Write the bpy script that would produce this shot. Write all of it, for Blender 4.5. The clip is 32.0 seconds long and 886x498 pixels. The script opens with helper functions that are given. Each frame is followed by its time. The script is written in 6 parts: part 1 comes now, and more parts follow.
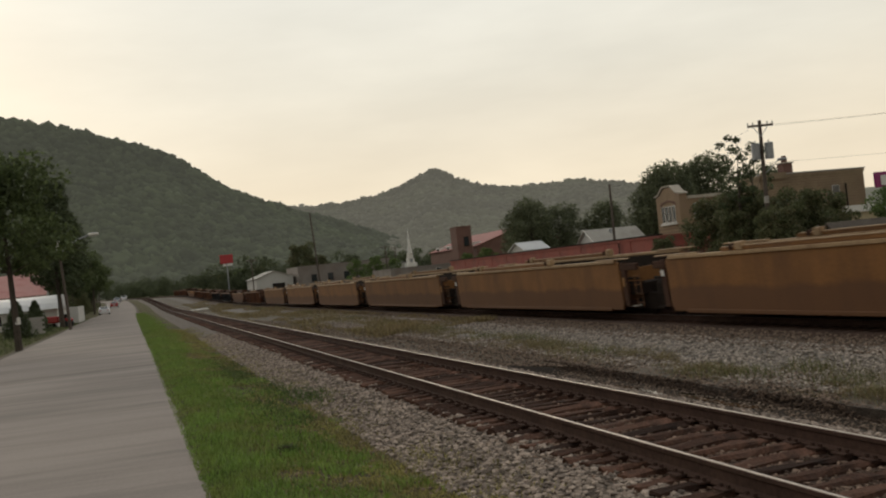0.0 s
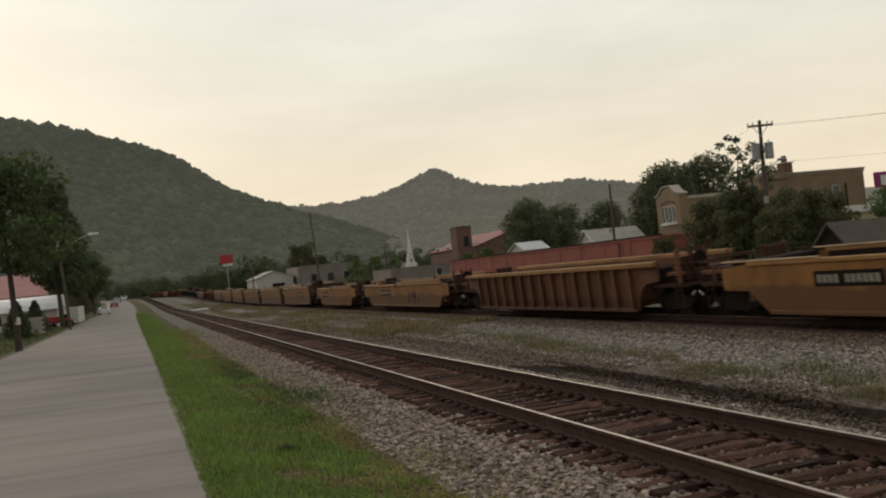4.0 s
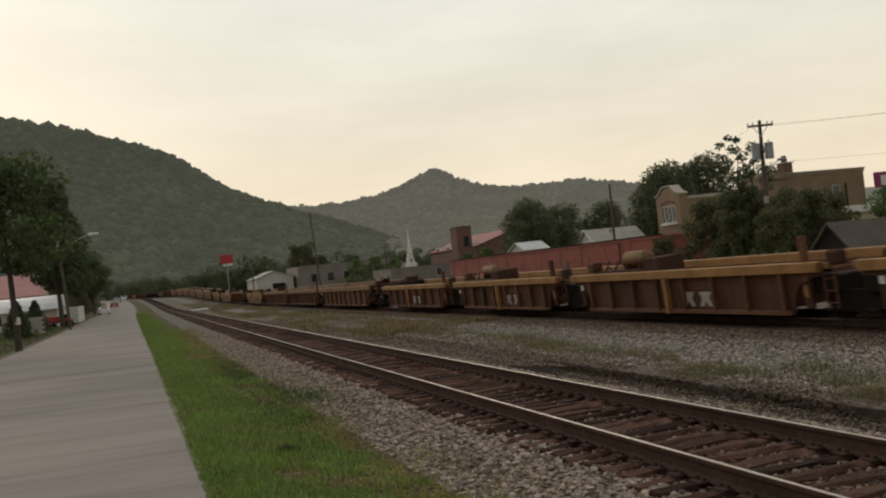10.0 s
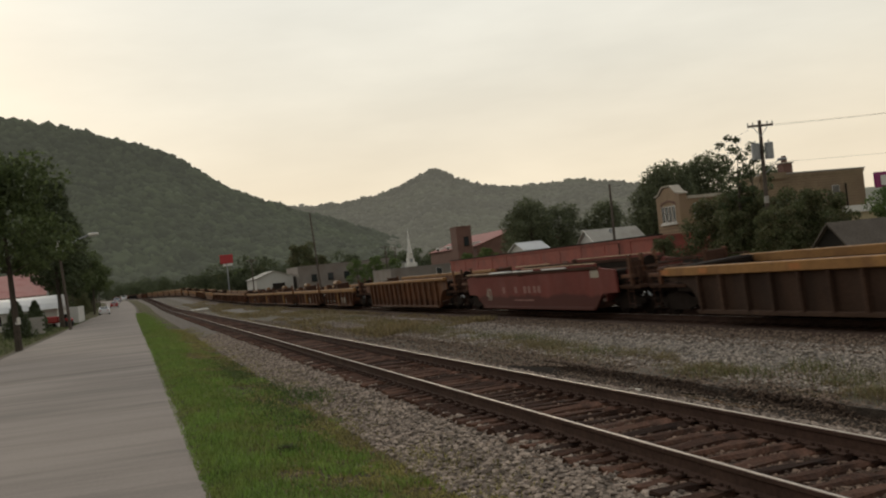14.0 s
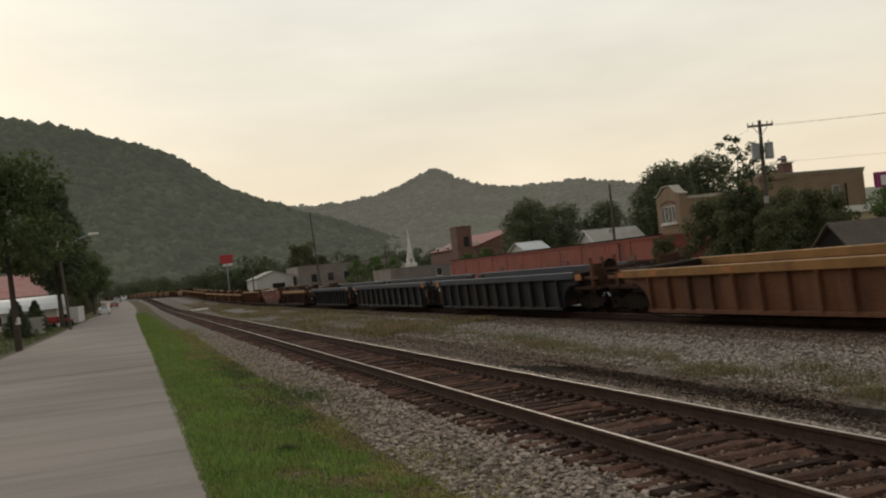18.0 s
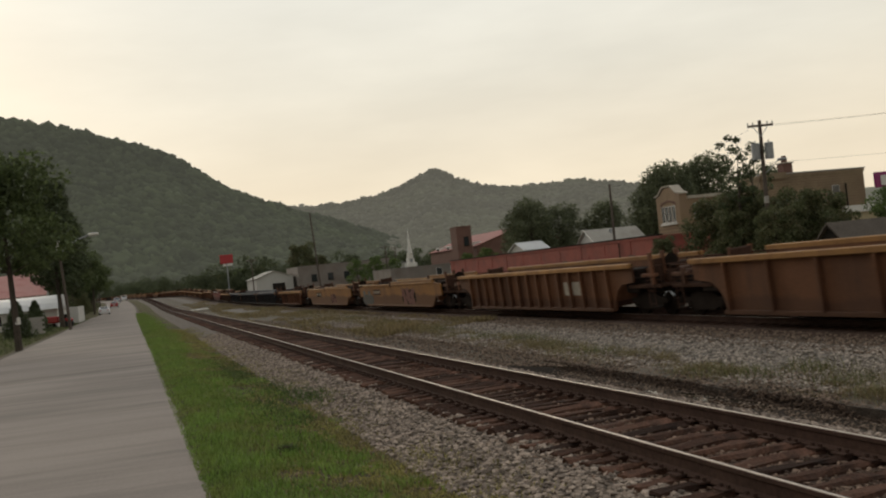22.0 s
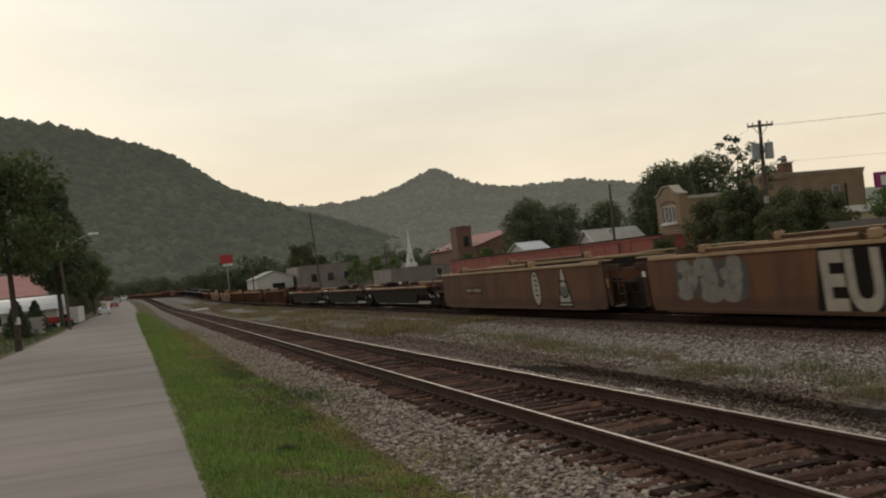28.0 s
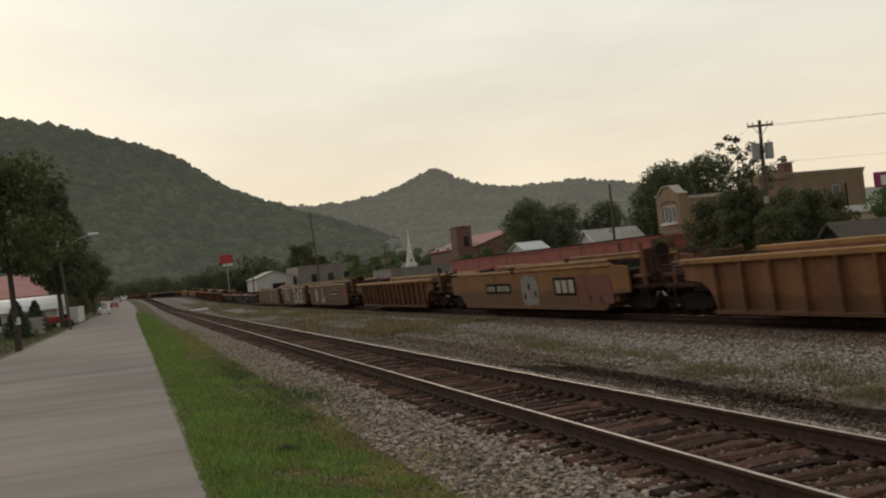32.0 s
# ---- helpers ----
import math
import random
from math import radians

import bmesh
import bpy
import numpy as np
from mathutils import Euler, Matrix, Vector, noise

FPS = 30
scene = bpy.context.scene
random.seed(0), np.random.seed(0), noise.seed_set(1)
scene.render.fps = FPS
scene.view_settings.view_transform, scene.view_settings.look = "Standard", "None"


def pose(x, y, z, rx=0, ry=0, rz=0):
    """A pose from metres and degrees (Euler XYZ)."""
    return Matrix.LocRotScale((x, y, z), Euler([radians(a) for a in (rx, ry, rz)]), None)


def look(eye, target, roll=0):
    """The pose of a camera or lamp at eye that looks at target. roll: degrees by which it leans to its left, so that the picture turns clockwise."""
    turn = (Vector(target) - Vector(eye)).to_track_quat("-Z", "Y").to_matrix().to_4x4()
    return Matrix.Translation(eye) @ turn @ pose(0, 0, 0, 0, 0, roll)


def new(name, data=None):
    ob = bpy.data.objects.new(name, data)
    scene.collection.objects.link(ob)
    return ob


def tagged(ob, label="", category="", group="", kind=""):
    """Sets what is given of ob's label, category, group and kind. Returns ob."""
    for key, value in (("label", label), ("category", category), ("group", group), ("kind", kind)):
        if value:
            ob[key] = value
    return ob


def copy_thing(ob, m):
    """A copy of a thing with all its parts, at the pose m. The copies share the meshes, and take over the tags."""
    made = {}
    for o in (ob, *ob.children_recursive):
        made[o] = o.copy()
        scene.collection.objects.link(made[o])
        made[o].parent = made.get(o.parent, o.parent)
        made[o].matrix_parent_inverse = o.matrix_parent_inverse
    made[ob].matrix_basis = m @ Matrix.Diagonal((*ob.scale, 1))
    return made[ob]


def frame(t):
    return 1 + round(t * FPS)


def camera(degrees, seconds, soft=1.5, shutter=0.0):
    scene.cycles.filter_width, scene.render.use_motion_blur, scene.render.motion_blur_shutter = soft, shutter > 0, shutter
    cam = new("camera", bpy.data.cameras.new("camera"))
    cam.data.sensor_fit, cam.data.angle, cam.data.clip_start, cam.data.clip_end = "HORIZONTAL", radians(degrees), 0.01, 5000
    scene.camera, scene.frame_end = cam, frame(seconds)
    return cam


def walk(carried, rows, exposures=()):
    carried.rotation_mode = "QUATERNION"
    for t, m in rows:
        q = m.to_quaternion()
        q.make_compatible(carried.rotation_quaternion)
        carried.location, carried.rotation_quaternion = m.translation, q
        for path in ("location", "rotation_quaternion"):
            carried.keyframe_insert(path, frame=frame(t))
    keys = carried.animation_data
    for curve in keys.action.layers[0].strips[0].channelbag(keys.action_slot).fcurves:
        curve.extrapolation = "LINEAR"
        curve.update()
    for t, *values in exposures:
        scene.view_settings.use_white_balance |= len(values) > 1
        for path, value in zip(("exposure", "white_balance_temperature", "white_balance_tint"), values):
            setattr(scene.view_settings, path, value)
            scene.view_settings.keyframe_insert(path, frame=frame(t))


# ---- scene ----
# One fixed camera beside a road; a freight train recedes along the far track.
cam = camera(50.83, 32.0, soft=2.1, shutter=0.22)
_eye = Vector((0, 0, 1.8656))
_yaw, _pit = radians(18.456), radians(1.2253)
_aim = _eye + Vector((math.sin(_yaw) * math.cos(_pit), math.cos(_yaw) * math.cos(_pit), math.sin(_pit)))
walk(cam, [(0, look(_eye, _aim, -5.88)), (32, look(_eye, _aim, -5.88))],
     exposures=[(0, 0.0), (32, 0.0)])

# ---- world and sun: hazy overcast evening, the sun behind thin cloud over the hills ahead ----
SUN_AZ = radians(-14)      # from +Y towards +X
SUN_EL = radians(14)


def make_world():
    w = bpy.data.worlds.new("sky")
    scene.world = w
    w.use_nodes = True
    nt = w.node_tree
    nt.nodes.clear()
    N, L = nt.nodes.new, nt.links.new
    out, bg = N("ShaderNodeOutputWorld"), N("ShaderNodeBackground")
    sky = N("ShaderNodeTexSky")
    sky.sky_type = "NISHITA"
    sky.sun_disc = False
    sky.sun_elevation, sky.sun_rotation = SUN_EL, SUN_AZ
    sky.air_density, sky.dust_density = 1.0, 6.0
    dim = N("ShaderNodeVectorMath")
    dim.operation = "SCALE"
    dim.inputs[3].default_value = 0.06
    L(sky.outputs[0], dim.inputs[0])
    tc = N("ShaderNodeTexCoord")
    sep = N("ShaderNodeSeparateXYZ")
    L(tc.outputs["Generated"], sep.inputs[0])
    ramp = N("ShaderNodeValToRGB")
    e = ramp.color_ramp.elements
    e[0].position, e[0].color = 0.0, (0.92, 0.77, 0.57, 1)
    e[1].position, e[1].color = 1.0, (0.80, 0.80, 0.80, 1)
    for pos, col in ((0.09, (0.93, 0.815, 0.625, 1)), (0.20, (0.875, 0.828, 0.705, 1)), (0.36, (0.82, 0.825, 0.765, 1))):
        el = e.new(pos)
        el.color = col
    L(sep.outputs[2], ramp.inputs[0])
    # stretched banks of thin cloud
    mp = N("ShaderNodeMapping")
    mp.inputs["Scale"].default_value = (1.1, 1.1, 4.2)
    mp.inputs["Rotation"].default_value = (0.25, -0.15, 0.5)
    L(tc.outputs["Generated"], mp.inputs[0])
    nz = N("ShaderNodeTexNoise")
    nz.inputs["Scale"].default_value = 2.1
    nz.inputs["Detail"].default_value = 5
    nz.inputs["Roughness"].default_value = 0.55
    L(mp.outputs[0], nz.inputs["Vector"])
    cr = N("ShaderNodeMapRange")
    cr.inputs[1].default_value, cr.inputs[2].default_value = 0.38, 0.64
    cr.inputs[3].default_value, cr.inputs[4].default_value = 0.93, 1.055
    L(nz.outputs[0], cr.inputs[0])
    mul = N("ShaderNodeVectorMath")
    mul.operation = "SCALE"
    # the evening glow lies ahead; the sky dims overhead and behind
    dot = N("ShaderNodeVectorMath")
    dot.operation = "DOT_PRODUCT"
    dot.inputs[1].default_value = (0.17, 0.98, 0.0)
    L(tc.outputs["Generated"], dot.inputs[0])
    dr = N("ShaderNodeMapRange")
    dr.interpolation_type = "SMOOTHSTEP"
    dr.inputs[1].default_value, dr.inputs[2].default_value = -0.35, 0.80
    dr.inputs[3].default_value, dr.inputs[4].default_value = 0.57, 1.0
    L(dot.outputs["Value"], dr.inputs[0])
    both = N("ShaderNodeMath")
    both.operation = "MULTIPLY"
    L(cr.outputs[0], both.inputs[0])
    L(dr.outputs[0], both.inputs[1])
    L(ramp.outputs[0], mul.inputs[0])
    L(both.outputs[0], mul.inputs[3])
    mix = N("ShaderNodeMix")
    mix.data_type = "RGBA"
    mix.inputs[0].default_value = 0.94
    L(dim.outputs[0], mix.inputs[6])
    L(mul.outputs[0], mix.inputs[7])
    L(mix.outputs[2], bg.inputs[0])
    bg.inputs[1].default_value = 1.0
    L(bg.outputs[0], out.inputs[0])


make_world()
_s = bpy.data.lights.new("sun", "SUN")
_s.energy, _s.angle, _s.color = 0.6, radians(14), (1.0, 0.86, 0.68)
sun = new("sun", _s)
sun.matrix_world = look((0, 0, 60), (-60 * math.sin(SUN_AZ) * math.cos(SUN_EL), -60 * math.cos(SUN_AZ) * math.cos(SUN_EL), 60 - 60 * math.sin(SUN_EL)))


# ---- materials ----
def mat(name, col, rough=0.8, metal=0.0, var=0.25, scale=3.0, fine=40.0, bump=0.3, bdist=0.01, col2=None,
        stain=None, stain_scale=0.8, stain_amt=0.5, streak=0.0, stain_map=None, rand=0.0, spec=0.5, island=0.0, grime=None, stretch=None):
    """Two scales of colour variation, bump, optional stain colour and vertical streaks."""
    m = bpy.data.materials.new(name)
    m.use_nodes = True
    nt = m.node_tree
    N, L = nt.nodes.new, nt.links.new
    b = nt.nodes["Principled BSDF"]
    b.inputs["Roughness"].default_value, b.inputs["Metallic"].default_value = rough, metal
    b.inputs["Specular IOR Level"].default_value = spec
    tc = N("ShaderNodeTexCoord")
    n1, n2 = N("ShaderNodeTexNoise"), N("ShaderNodeTexNoise")
    n1.inputs["Scale"].default_value, n1.inputs["Detail"].default_value = scale, 4
    n2.inputs["Scale"].default_value, n2.inputs["Detail"].default_value = fine, 3
    if stretch:
        ms = N("ShaderNodeMapping")
        ms.inputs["Scale"].default_value = stretch
        L(tc.outputs["Object"], ms.inputs[0])
        L(ms.outputs[0], n1.inputs["Vector"])
    else:
        L(tc.outputs["Object"], n1.inputs["Vector"])
    L(tc.outputs["Object"], n2.inputs["Vector"])
    add = N("ShaderNodeMath")
    add.operation = "ADD"
    L(n1.outputs[0], add.inputs[0])
    L(n2.outputs[0], add.inputs[1])
    ramp = N("ShaderNodeValToRGB")
    e = ramp.color_ramp.elements
    c2 = col2 or tuple(min(1, c * (1 + var)) for c in col)
    e[0].position, e[0].color = 0.36, (*[c * (1 - var) for c in col], 1)
    e[1].position, e[1].color = 0.66, (*c2, 1)
    half = N("ShaderNodeMath")
    half.operation = "MULTIPLY"
    half.inputs[1].default_value = 0.5
    L(add.outputs[0], half.inputs[0])
    L(half.outputs[0], ramp.inputs[0])
    last = ramp.outputs[0]
    if stain:
        n3 = N("ShaderNodeTexNoise")
        n3.inputs["Scale"].default_value, n3.inputs["Detail"].default_value = stain_scale, 6
        n3.inputs["Roughness"].default_value = 0.65
        src = tc.outputs["Object"]
        if streak or stain_map:
            mp = N("ShaderNodeMapping")
            mp.inputs["Scale"].default_value = stain_map or (1, 1, streak)
            mp.inputs["Rotation"].default_value = (0, 0, 0.12 if stain_map else 0)
            L(src, mp.inputs[0])
            src = mp.outputs[0]
        L(src, n3.inputs["Vector"])
        mr = N("ShaderNodeMapRange")
        mr.inputs[1].default_value, mr.inputs[2].default_value = 0.45, 0.68
        mr.inputs[4].default_value = stain_amt
        L(n3.outputs[0], mr.inputs[0])
        mx = N("ShaderNodeMix")
        mx.data_type = "RGBA"
        mx.inputs[7].default_value = (*stain, 1)
        L(mr.outputs[0], mx.inputs[0])
        L(last, mx.inputs[6])
        last = mx.outputs[2]
    if grime:
        # road dirt thrown up over the lower part, with a ragged upper edge
        gc, gz, ga = grime
        sz = N("ShaderNodeSeparateXYZ")
        L(tc.outputs["Object"], sz.inputs[0])
        wob = N("ShaderNodeMath")
        wob.operation = "MULTIPLY_ADD"
        wob.inputs[1].default_value, wob.inputs[2].default_value = 0.5, -0.25
        L(n1.outputs[0], wob.inputs[0])
        lev = N("ShaderNodeMath")
        lev.operation = "ADD"
        L(sz.outputs[2], lev.inputs[0])
        L(wob.outputs[0], lev.inputs[1])
        gm = N("ShaderNodeMapRange")
        gm.inputs[1].default_value, gm.inputs[2].default_value = gz + 0.08, gz - 0.08
        gm.inputs[4].default_value = ga
        L(lev.outputs[0], gm.inputs[0])
        gx = N("ShaderNodeMix")
        gx.data_type = "RGBA"
        gx.inputs[7].default_value = (*gc, 1)
        L(gm.outputs[0], gx.inputs[0])
        L(last, gx.inputs[6])
        last = gx.outputs[2]
    if rand or island:
        src = N("ShaderNodeObjectInfo").outputs["Random"] if rand else N("ShaderNodeNewGeometry").outputs["Random Per Island"]
        amt = rand or island
        mr = N("ShaderNodeMapRange")
        mr.inputs[3].default_value, mr.inputs[4].default_value = 1 - amt, 1 + amt
        L(src, mr.inputs[0])
        vm = N("ShaderNodeVectorMath")
        vm.operation = "SCALE"
        L(last, vm.inputs[0])
        L(mr.outputs[0], vm.inputs[3])
        last = vm.outputs[0]
    L(last, b.inputs["Base Color"])
    if bump:
        bp = N("ShaderNodeBump")
        bp.inputs["Strength"].default_value, bp.inputs["Distance"].default_value = bump, bdist
        L(half.outputs[0], bp.inputs["Height"])
        L(bp.outputs[0], b.inputs["Normal"])
    return m


def leaf_mat(name, col, var=0.35, thin=0.3, stain=None, stain_scale=0.5, stain_amt=0.8):
    m = mat(name, col, 0.6, var=0.3, scale=0.5, fine=6, bump=0, island=var, spec=0.25, stain=stain, stain_scale=stain_scale, stain_amt=stain_amt)
    nt = m.node_tree
    b = nt.nodes["Principled BSDF"]
    tr = nt.nodes.new("ShaderNodeBsdfTranslucent")
    mx = nt.nodes.new("ShaderNodeMixShader")
    mx.inputs[0].default_value = thin
    nt.links.new(b.inputs["Base Color"].links[0].from_socket, tr.inputs[0])
    nt.links.new(b.outputs[0], mx.inputs[1])
    nt.links.new(tr.outputs[0], mx.inputs[2])
    nt.links.new(mx.outputs[0], nt.nodes["Material Output"].inputs[0])
    return m


def haze_glow_mat(name, col, air, island):
    """Woods of the far backdrop, a kilometre and more away; evening haze painted as emission."""
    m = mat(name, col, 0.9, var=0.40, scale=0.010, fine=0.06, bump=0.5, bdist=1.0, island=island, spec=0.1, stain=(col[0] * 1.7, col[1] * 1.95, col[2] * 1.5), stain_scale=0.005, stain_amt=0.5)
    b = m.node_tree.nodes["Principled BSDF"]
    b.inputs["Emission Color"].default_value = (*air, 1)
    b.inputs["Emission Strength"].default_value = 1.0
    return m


M = {}
M["asphalt"] = mat("worn_asphalt", (0.262, 0.221, 0.194), 0.88, var=0.12, scale=0.5, fine=25, bump=0.2, bdist=0.005, stain=(0.120, 0.102, 0.090), stain_scale=0.62, stain_amt=0.95, stretch=(0.3, 0.5, 1), stain_map=(0.11, 0.80, 1))
M["soil"] = mat("soil_grass", (0.090, 0.086, 0.038), 0.95, var=0.4, scale=0.9, fine=14, bump=0.6, bdist=0.04, stain=(0.105, 0.078, 0.052), stain_scale=0.8, stain_amt=0.8, spec=0.1)
M["dirt"] = mat("cindery_dirt", (0.098, 0.077, 0.057), 0.95, var=0.35, scale=1.2, fine=25, bump=0.7, bdist=0.03, stain=(0.07, 0.08, 0.035), stain_scale=0.5, stain_amt=0.5)
M["gravel"] = mat("ballast_bed", (0.13, 0.105, 0.086), 0.95, var=0.5, scale=3, fine=22, bump=1.0, bdist=0.04, stain=(0.10, 0.082, 0.063), stain_scale=0.6)
M["mud"] = mat("dark_mud", (0.034, 0.026, 0.020), 1.0, var=0.5, scale=4, fine=25, bump=1.0, bdist=0.04, spec=0.1)
M["gravel_pale"] = mat("pale_ballast_bed", (0.15, 0.132, 0.113), 0.95, var=0.5, scale=3, fine=18, bump=1.0, bdist=0.04, stain=(0.115, 0.098, 0.08), stain_scale=0.5)
M["gravel_rust"] = mat("rusty_ballast_bed", (0.070, 0.042, 0.031), 0.95, var=0.5, scale=3, fine=22, bump=1.0, bdist=0.04, spec=0.2)
M["stone"] = mat("ballast_stone", (0.285, 0.230, 0.188), 0.95, var=0.3, scale=8, fine=60, bump=0.3, island=0.7, spec=0.2)
M["stone_pale"] = mat("pale_ballast_stone", (0.305, 0.262, 0.222), 0.95, var=0.3, scale=8, fine=60, bump=0.3, island=0.6, spec=0.2)
M["stone_brown"] = mat("dusty_brown_ballast_stone", (0.19, 0.142, 0.108), 0.95, var=0.3, scale=8, fine=60, bump=0.3, island=0.6, spec=0.15)
M["gravel_brown"] = mat("dusty_brown_ballast_bed", (0.125, 0.098, 0.078), 0.95, var=0.5, scale=3, fine=18, bump=1.0, bdist=0.04, spec=0.2)
M["stone_rust"] = mat("rusty_ballast_stone", (0.195, 0.135, 0.100), 0.95, var=0.3, scale=8, fine=60, bump=0.3, island=0.65, spec=0.15)
M["mud_stone"] = mat("muddy_stone", (0.072, 0.050, 0.037), 0.95, var=0.35, scale=8, fine=60, bump=0.3, island=0.6, spec=0.1)
M["tie"] = mat("weathered_tie", (0.092, 0.048, 0.033), 0.95, var=0.5, scale=3, fine=30, bump=1.0, bdist=0.03, rand=0.6, spec=0.15, stain=(0.040, 0.025, 0.019), stain_scale=4.0, stain_amt=0.85)
M["rail"] = mat("rusty_rail_web", (0.066, 0.039, 0.030), 0.9, var=0.3, scale=2, fine=20, bump=0.3, spec=0.1)
M["railtop"] = mat("worn_rail_head", (0.40, 0.35, 0.31), 0.42, metal=0.85, var=0.2, scale=1.5, fine=30, bump=0.05)
M["grass"] = leaf_mat("grass_blades", (0.172, 0.272, 0.052), 0.45, stain=(0.225, 0.225, 0.068), stain_scale=0.8, stain_amt=0.7)
M["grass_dry"] = leaf_mat("dry_mossy_grass", (0.305, 0.275, 0.092), 0.5, stain=(0.17, 0.125, 0.068), stain_scale=0.9)
M["weed_green"] = leaf_mat("green_weeds", (0.150, 0.150, 0.062), 0.4)
M["tuft"] = leaf_mat("dark_tuft_leaves", (0.085, 0.125, 0.036), 0.4)
M["weed"] = leaf_mat("dry_weeds", (0.235, 0.190, 0.092), 0.45, stain=(0.18, 0.125, 0.068), stain_scale=0.5)
M["leaf"] = leaf_mat("tree_leaves", (0.105, 0.135, 0.055), 0.4, 0.4)
M["leaf_dark"] = leaf_mat("dark_tree_leaves", (0.078, 0.098, 0.048), 0.4, 0.4)
M["leaf_woods"] = leaf_mat("valley_wood_leaves", (0.098, 0.116, 0.062), 0.25, 0.4)
M["leaf_bush"] = leaf_mat("bushy_tree_leaves", (0.110, 0.125, 0.058), 0.45, 0.4, stain=(0.165, 0.135, 0.075), stain_scale=0.7, stain_amt=0.8)
M["leaf_light"] = leaf_mat("light_tree_leaves", (0.12, 0.17, 0.055), 0.4, 0.4)
# lawn green kept dark: the shade under the street trees is in the colour
M["lawn"] = leaf_mat("tree_shaded_lawn_grass", (0.115, 0.140, 0.055), 0.4)
# leaf green lightened: distance haze is mixed into the colour
M["leaf_hazed"] = leaf_mat("hazed_tree_leaves", (0.135, 0.150, 0.085), 0.35, 0.4)
M["bark"] = mat("bark", (0.07, 0.055, 0.042), 0.95, var=0.35, scale=3, fine=25, bump=0.8, bdist=0.03)
# second colour: haze painted in as a constant glow of the woods
M["forest"] = haze_glow_mat("forest_haze_glow", (0.034, 0.040, 0.022), (0.047, 0.048, 0.038), 0.45)
M["forest_far"] = haze_glow_mat("far_forest_haze_glow", (0.048, 0.050, 0.034), (0.090, 0.085, 0.070), 0.16)
M["forest_faint"] = haze_glow_mat("faint_forest_haze_glow", (0.050, 0.052, 0.040), (0.135, 0.130, 0.108), 0.06)
M["wood_pole"] = mat("creosoted_pole", (0.10, 0.078, 0.062), 0.9, var=0.3, scale=2, fine=25, bump=0.5)
M["grey_metal"] = mat("galvanised_metal", (0.33, 0.34, 0.35), 0.5, metal=0.4, var=0.12, scale=2, fine=20, bump=0.1)
M["water"] = mat("ditch_water", (0.018, 0.015, 0.011), 0.06, var=0.2, scale=0.6, fine=6, bump=0.04, bdist=0.01)
# train paints
M["yellow"] = mat("weathered_yellow_paint", (0.215, 0.098, 0.033), 0.65, var=0.18, scale=0.7, fine=12, bump=0.12, stain=(0.115, 0.055, 0.027), stain_scale=0.8, stain_amt=0.7, streak=0.25, rand=0.12, grime=((0.108, 0.052, 0.028), 1.08, 0.75), spec=0.2)
M["gold"] = mat("dirty_golden_yellow_paint", (0.285, 0.130, 0.036), 0.6, var=0.2, scale=0.7, fine=12, bump=0.12, stain=(0.14, 0.062, 0.028), stain_scale=0.9, stain_amt=0.75, streak=0.3, rand=0.12, grime=((0.120, 0.055, 0.028), 1.02, 0.85), spec=0.2)
M["umber"] = mat("sooty_umber_paint", (0.078, 0.044, 0.030), 0.75, var=0.3, scale=0.8, fine=12, bump=0.15, stain=(0.040, 0.026, 0.020), stain_scale=0.9, stain_amt=0.85, streak=0.2, rand=0.2, spec=0.15)
M["ochre"] = mat("sooty_ochre_paint", (0.146, 0.064, 0.032), 0.7, var=0.2, scale=0.7, fine=12, bump=0.12, stain=(0.068, 0.034, 0.022), stain_scale=0.9, stain_amt=0.8, streak=0.2, rand=0.12, grime=((0.068, 0.034, 0.022), 0.7, 0.6), spec=0.2)
M["rusttan"] = mat("rust_streaked_tan_paint", (0.215, 0.098, 0.047), 0.7, var=0.25, scale=0.7, fine=12, bump=0.14, stain=(0.105, 0.048, 0.028), stain_scale=0.9, stain_amt=0.85, streak=0.3, rand=0.1, grime=((0.085, 0.042, 0.026), 0.8, 0.6), spec=0.2)
M["brown"] = mat("rusty_brown_paint", (0.140, 0.061, 0.033), 0.75, var=0.3, scale=0.8, fine=12, bump=0.15, stain=(0.050, 0.029, 0.021), stain_scale=0.9, stain_amt=0.85, streak=0.2, rand=0.3, spec=0.2)
M["maroon"] = mat("faded_maroon_paint", (0.175, 0.042, 0.034), 0.65, var=0.22, scale=0.9, fine=12, bump=0.1, stain=(0.22, 0.085, 0.07), stain_scale=0.8, stain_amt=0.55, streak=0.5, grime=((0.075, 0.024, 0.020), 0.85, 0.85), spec=0.15)
M["navy"] = mat("sooty_black_paint", (0.020, 0.021, 0.024), 0.7, var=0.25, scale=0.8, fine=12, bump=0.12, stain=(0.038, 0.028, 0.022), stain_scale=0.9, stain_amt=0.8, streak=0.2, spec=0.2)
M["bluebeam"] = mat("dull_blue_beam_paint", (0.042, 0.050, 0.072), 0.6, var=0.2, scale=0.8, fine=12, bump=0.1, stain=(0.035, 0.03, 0.028), stain_scale=0.9, stain_amt=0.6, spec=0.3)
M["tanbeam"] = mat("tan_beam_paint", (0.245, 0.135, 0.062), 0.65, var=0.18, scale=0.8, fine=10, bump=0.1, stain=(0.13, 0.07, 0.036), stain_scale=1.0, stain_amt=0.75, streak=0.3, spec=0.2)
M["chord"] = mat("yellow_top_chord_paint", (0.34, 0.175, 0.062), 0.6, var=0.18, scale=0.8, fine=10, bump=0.1, stain=(0.18, 0.09, 0.042), stain_scale=1.1, stain_amt=0.7, rand=0.12, spec=0.2)
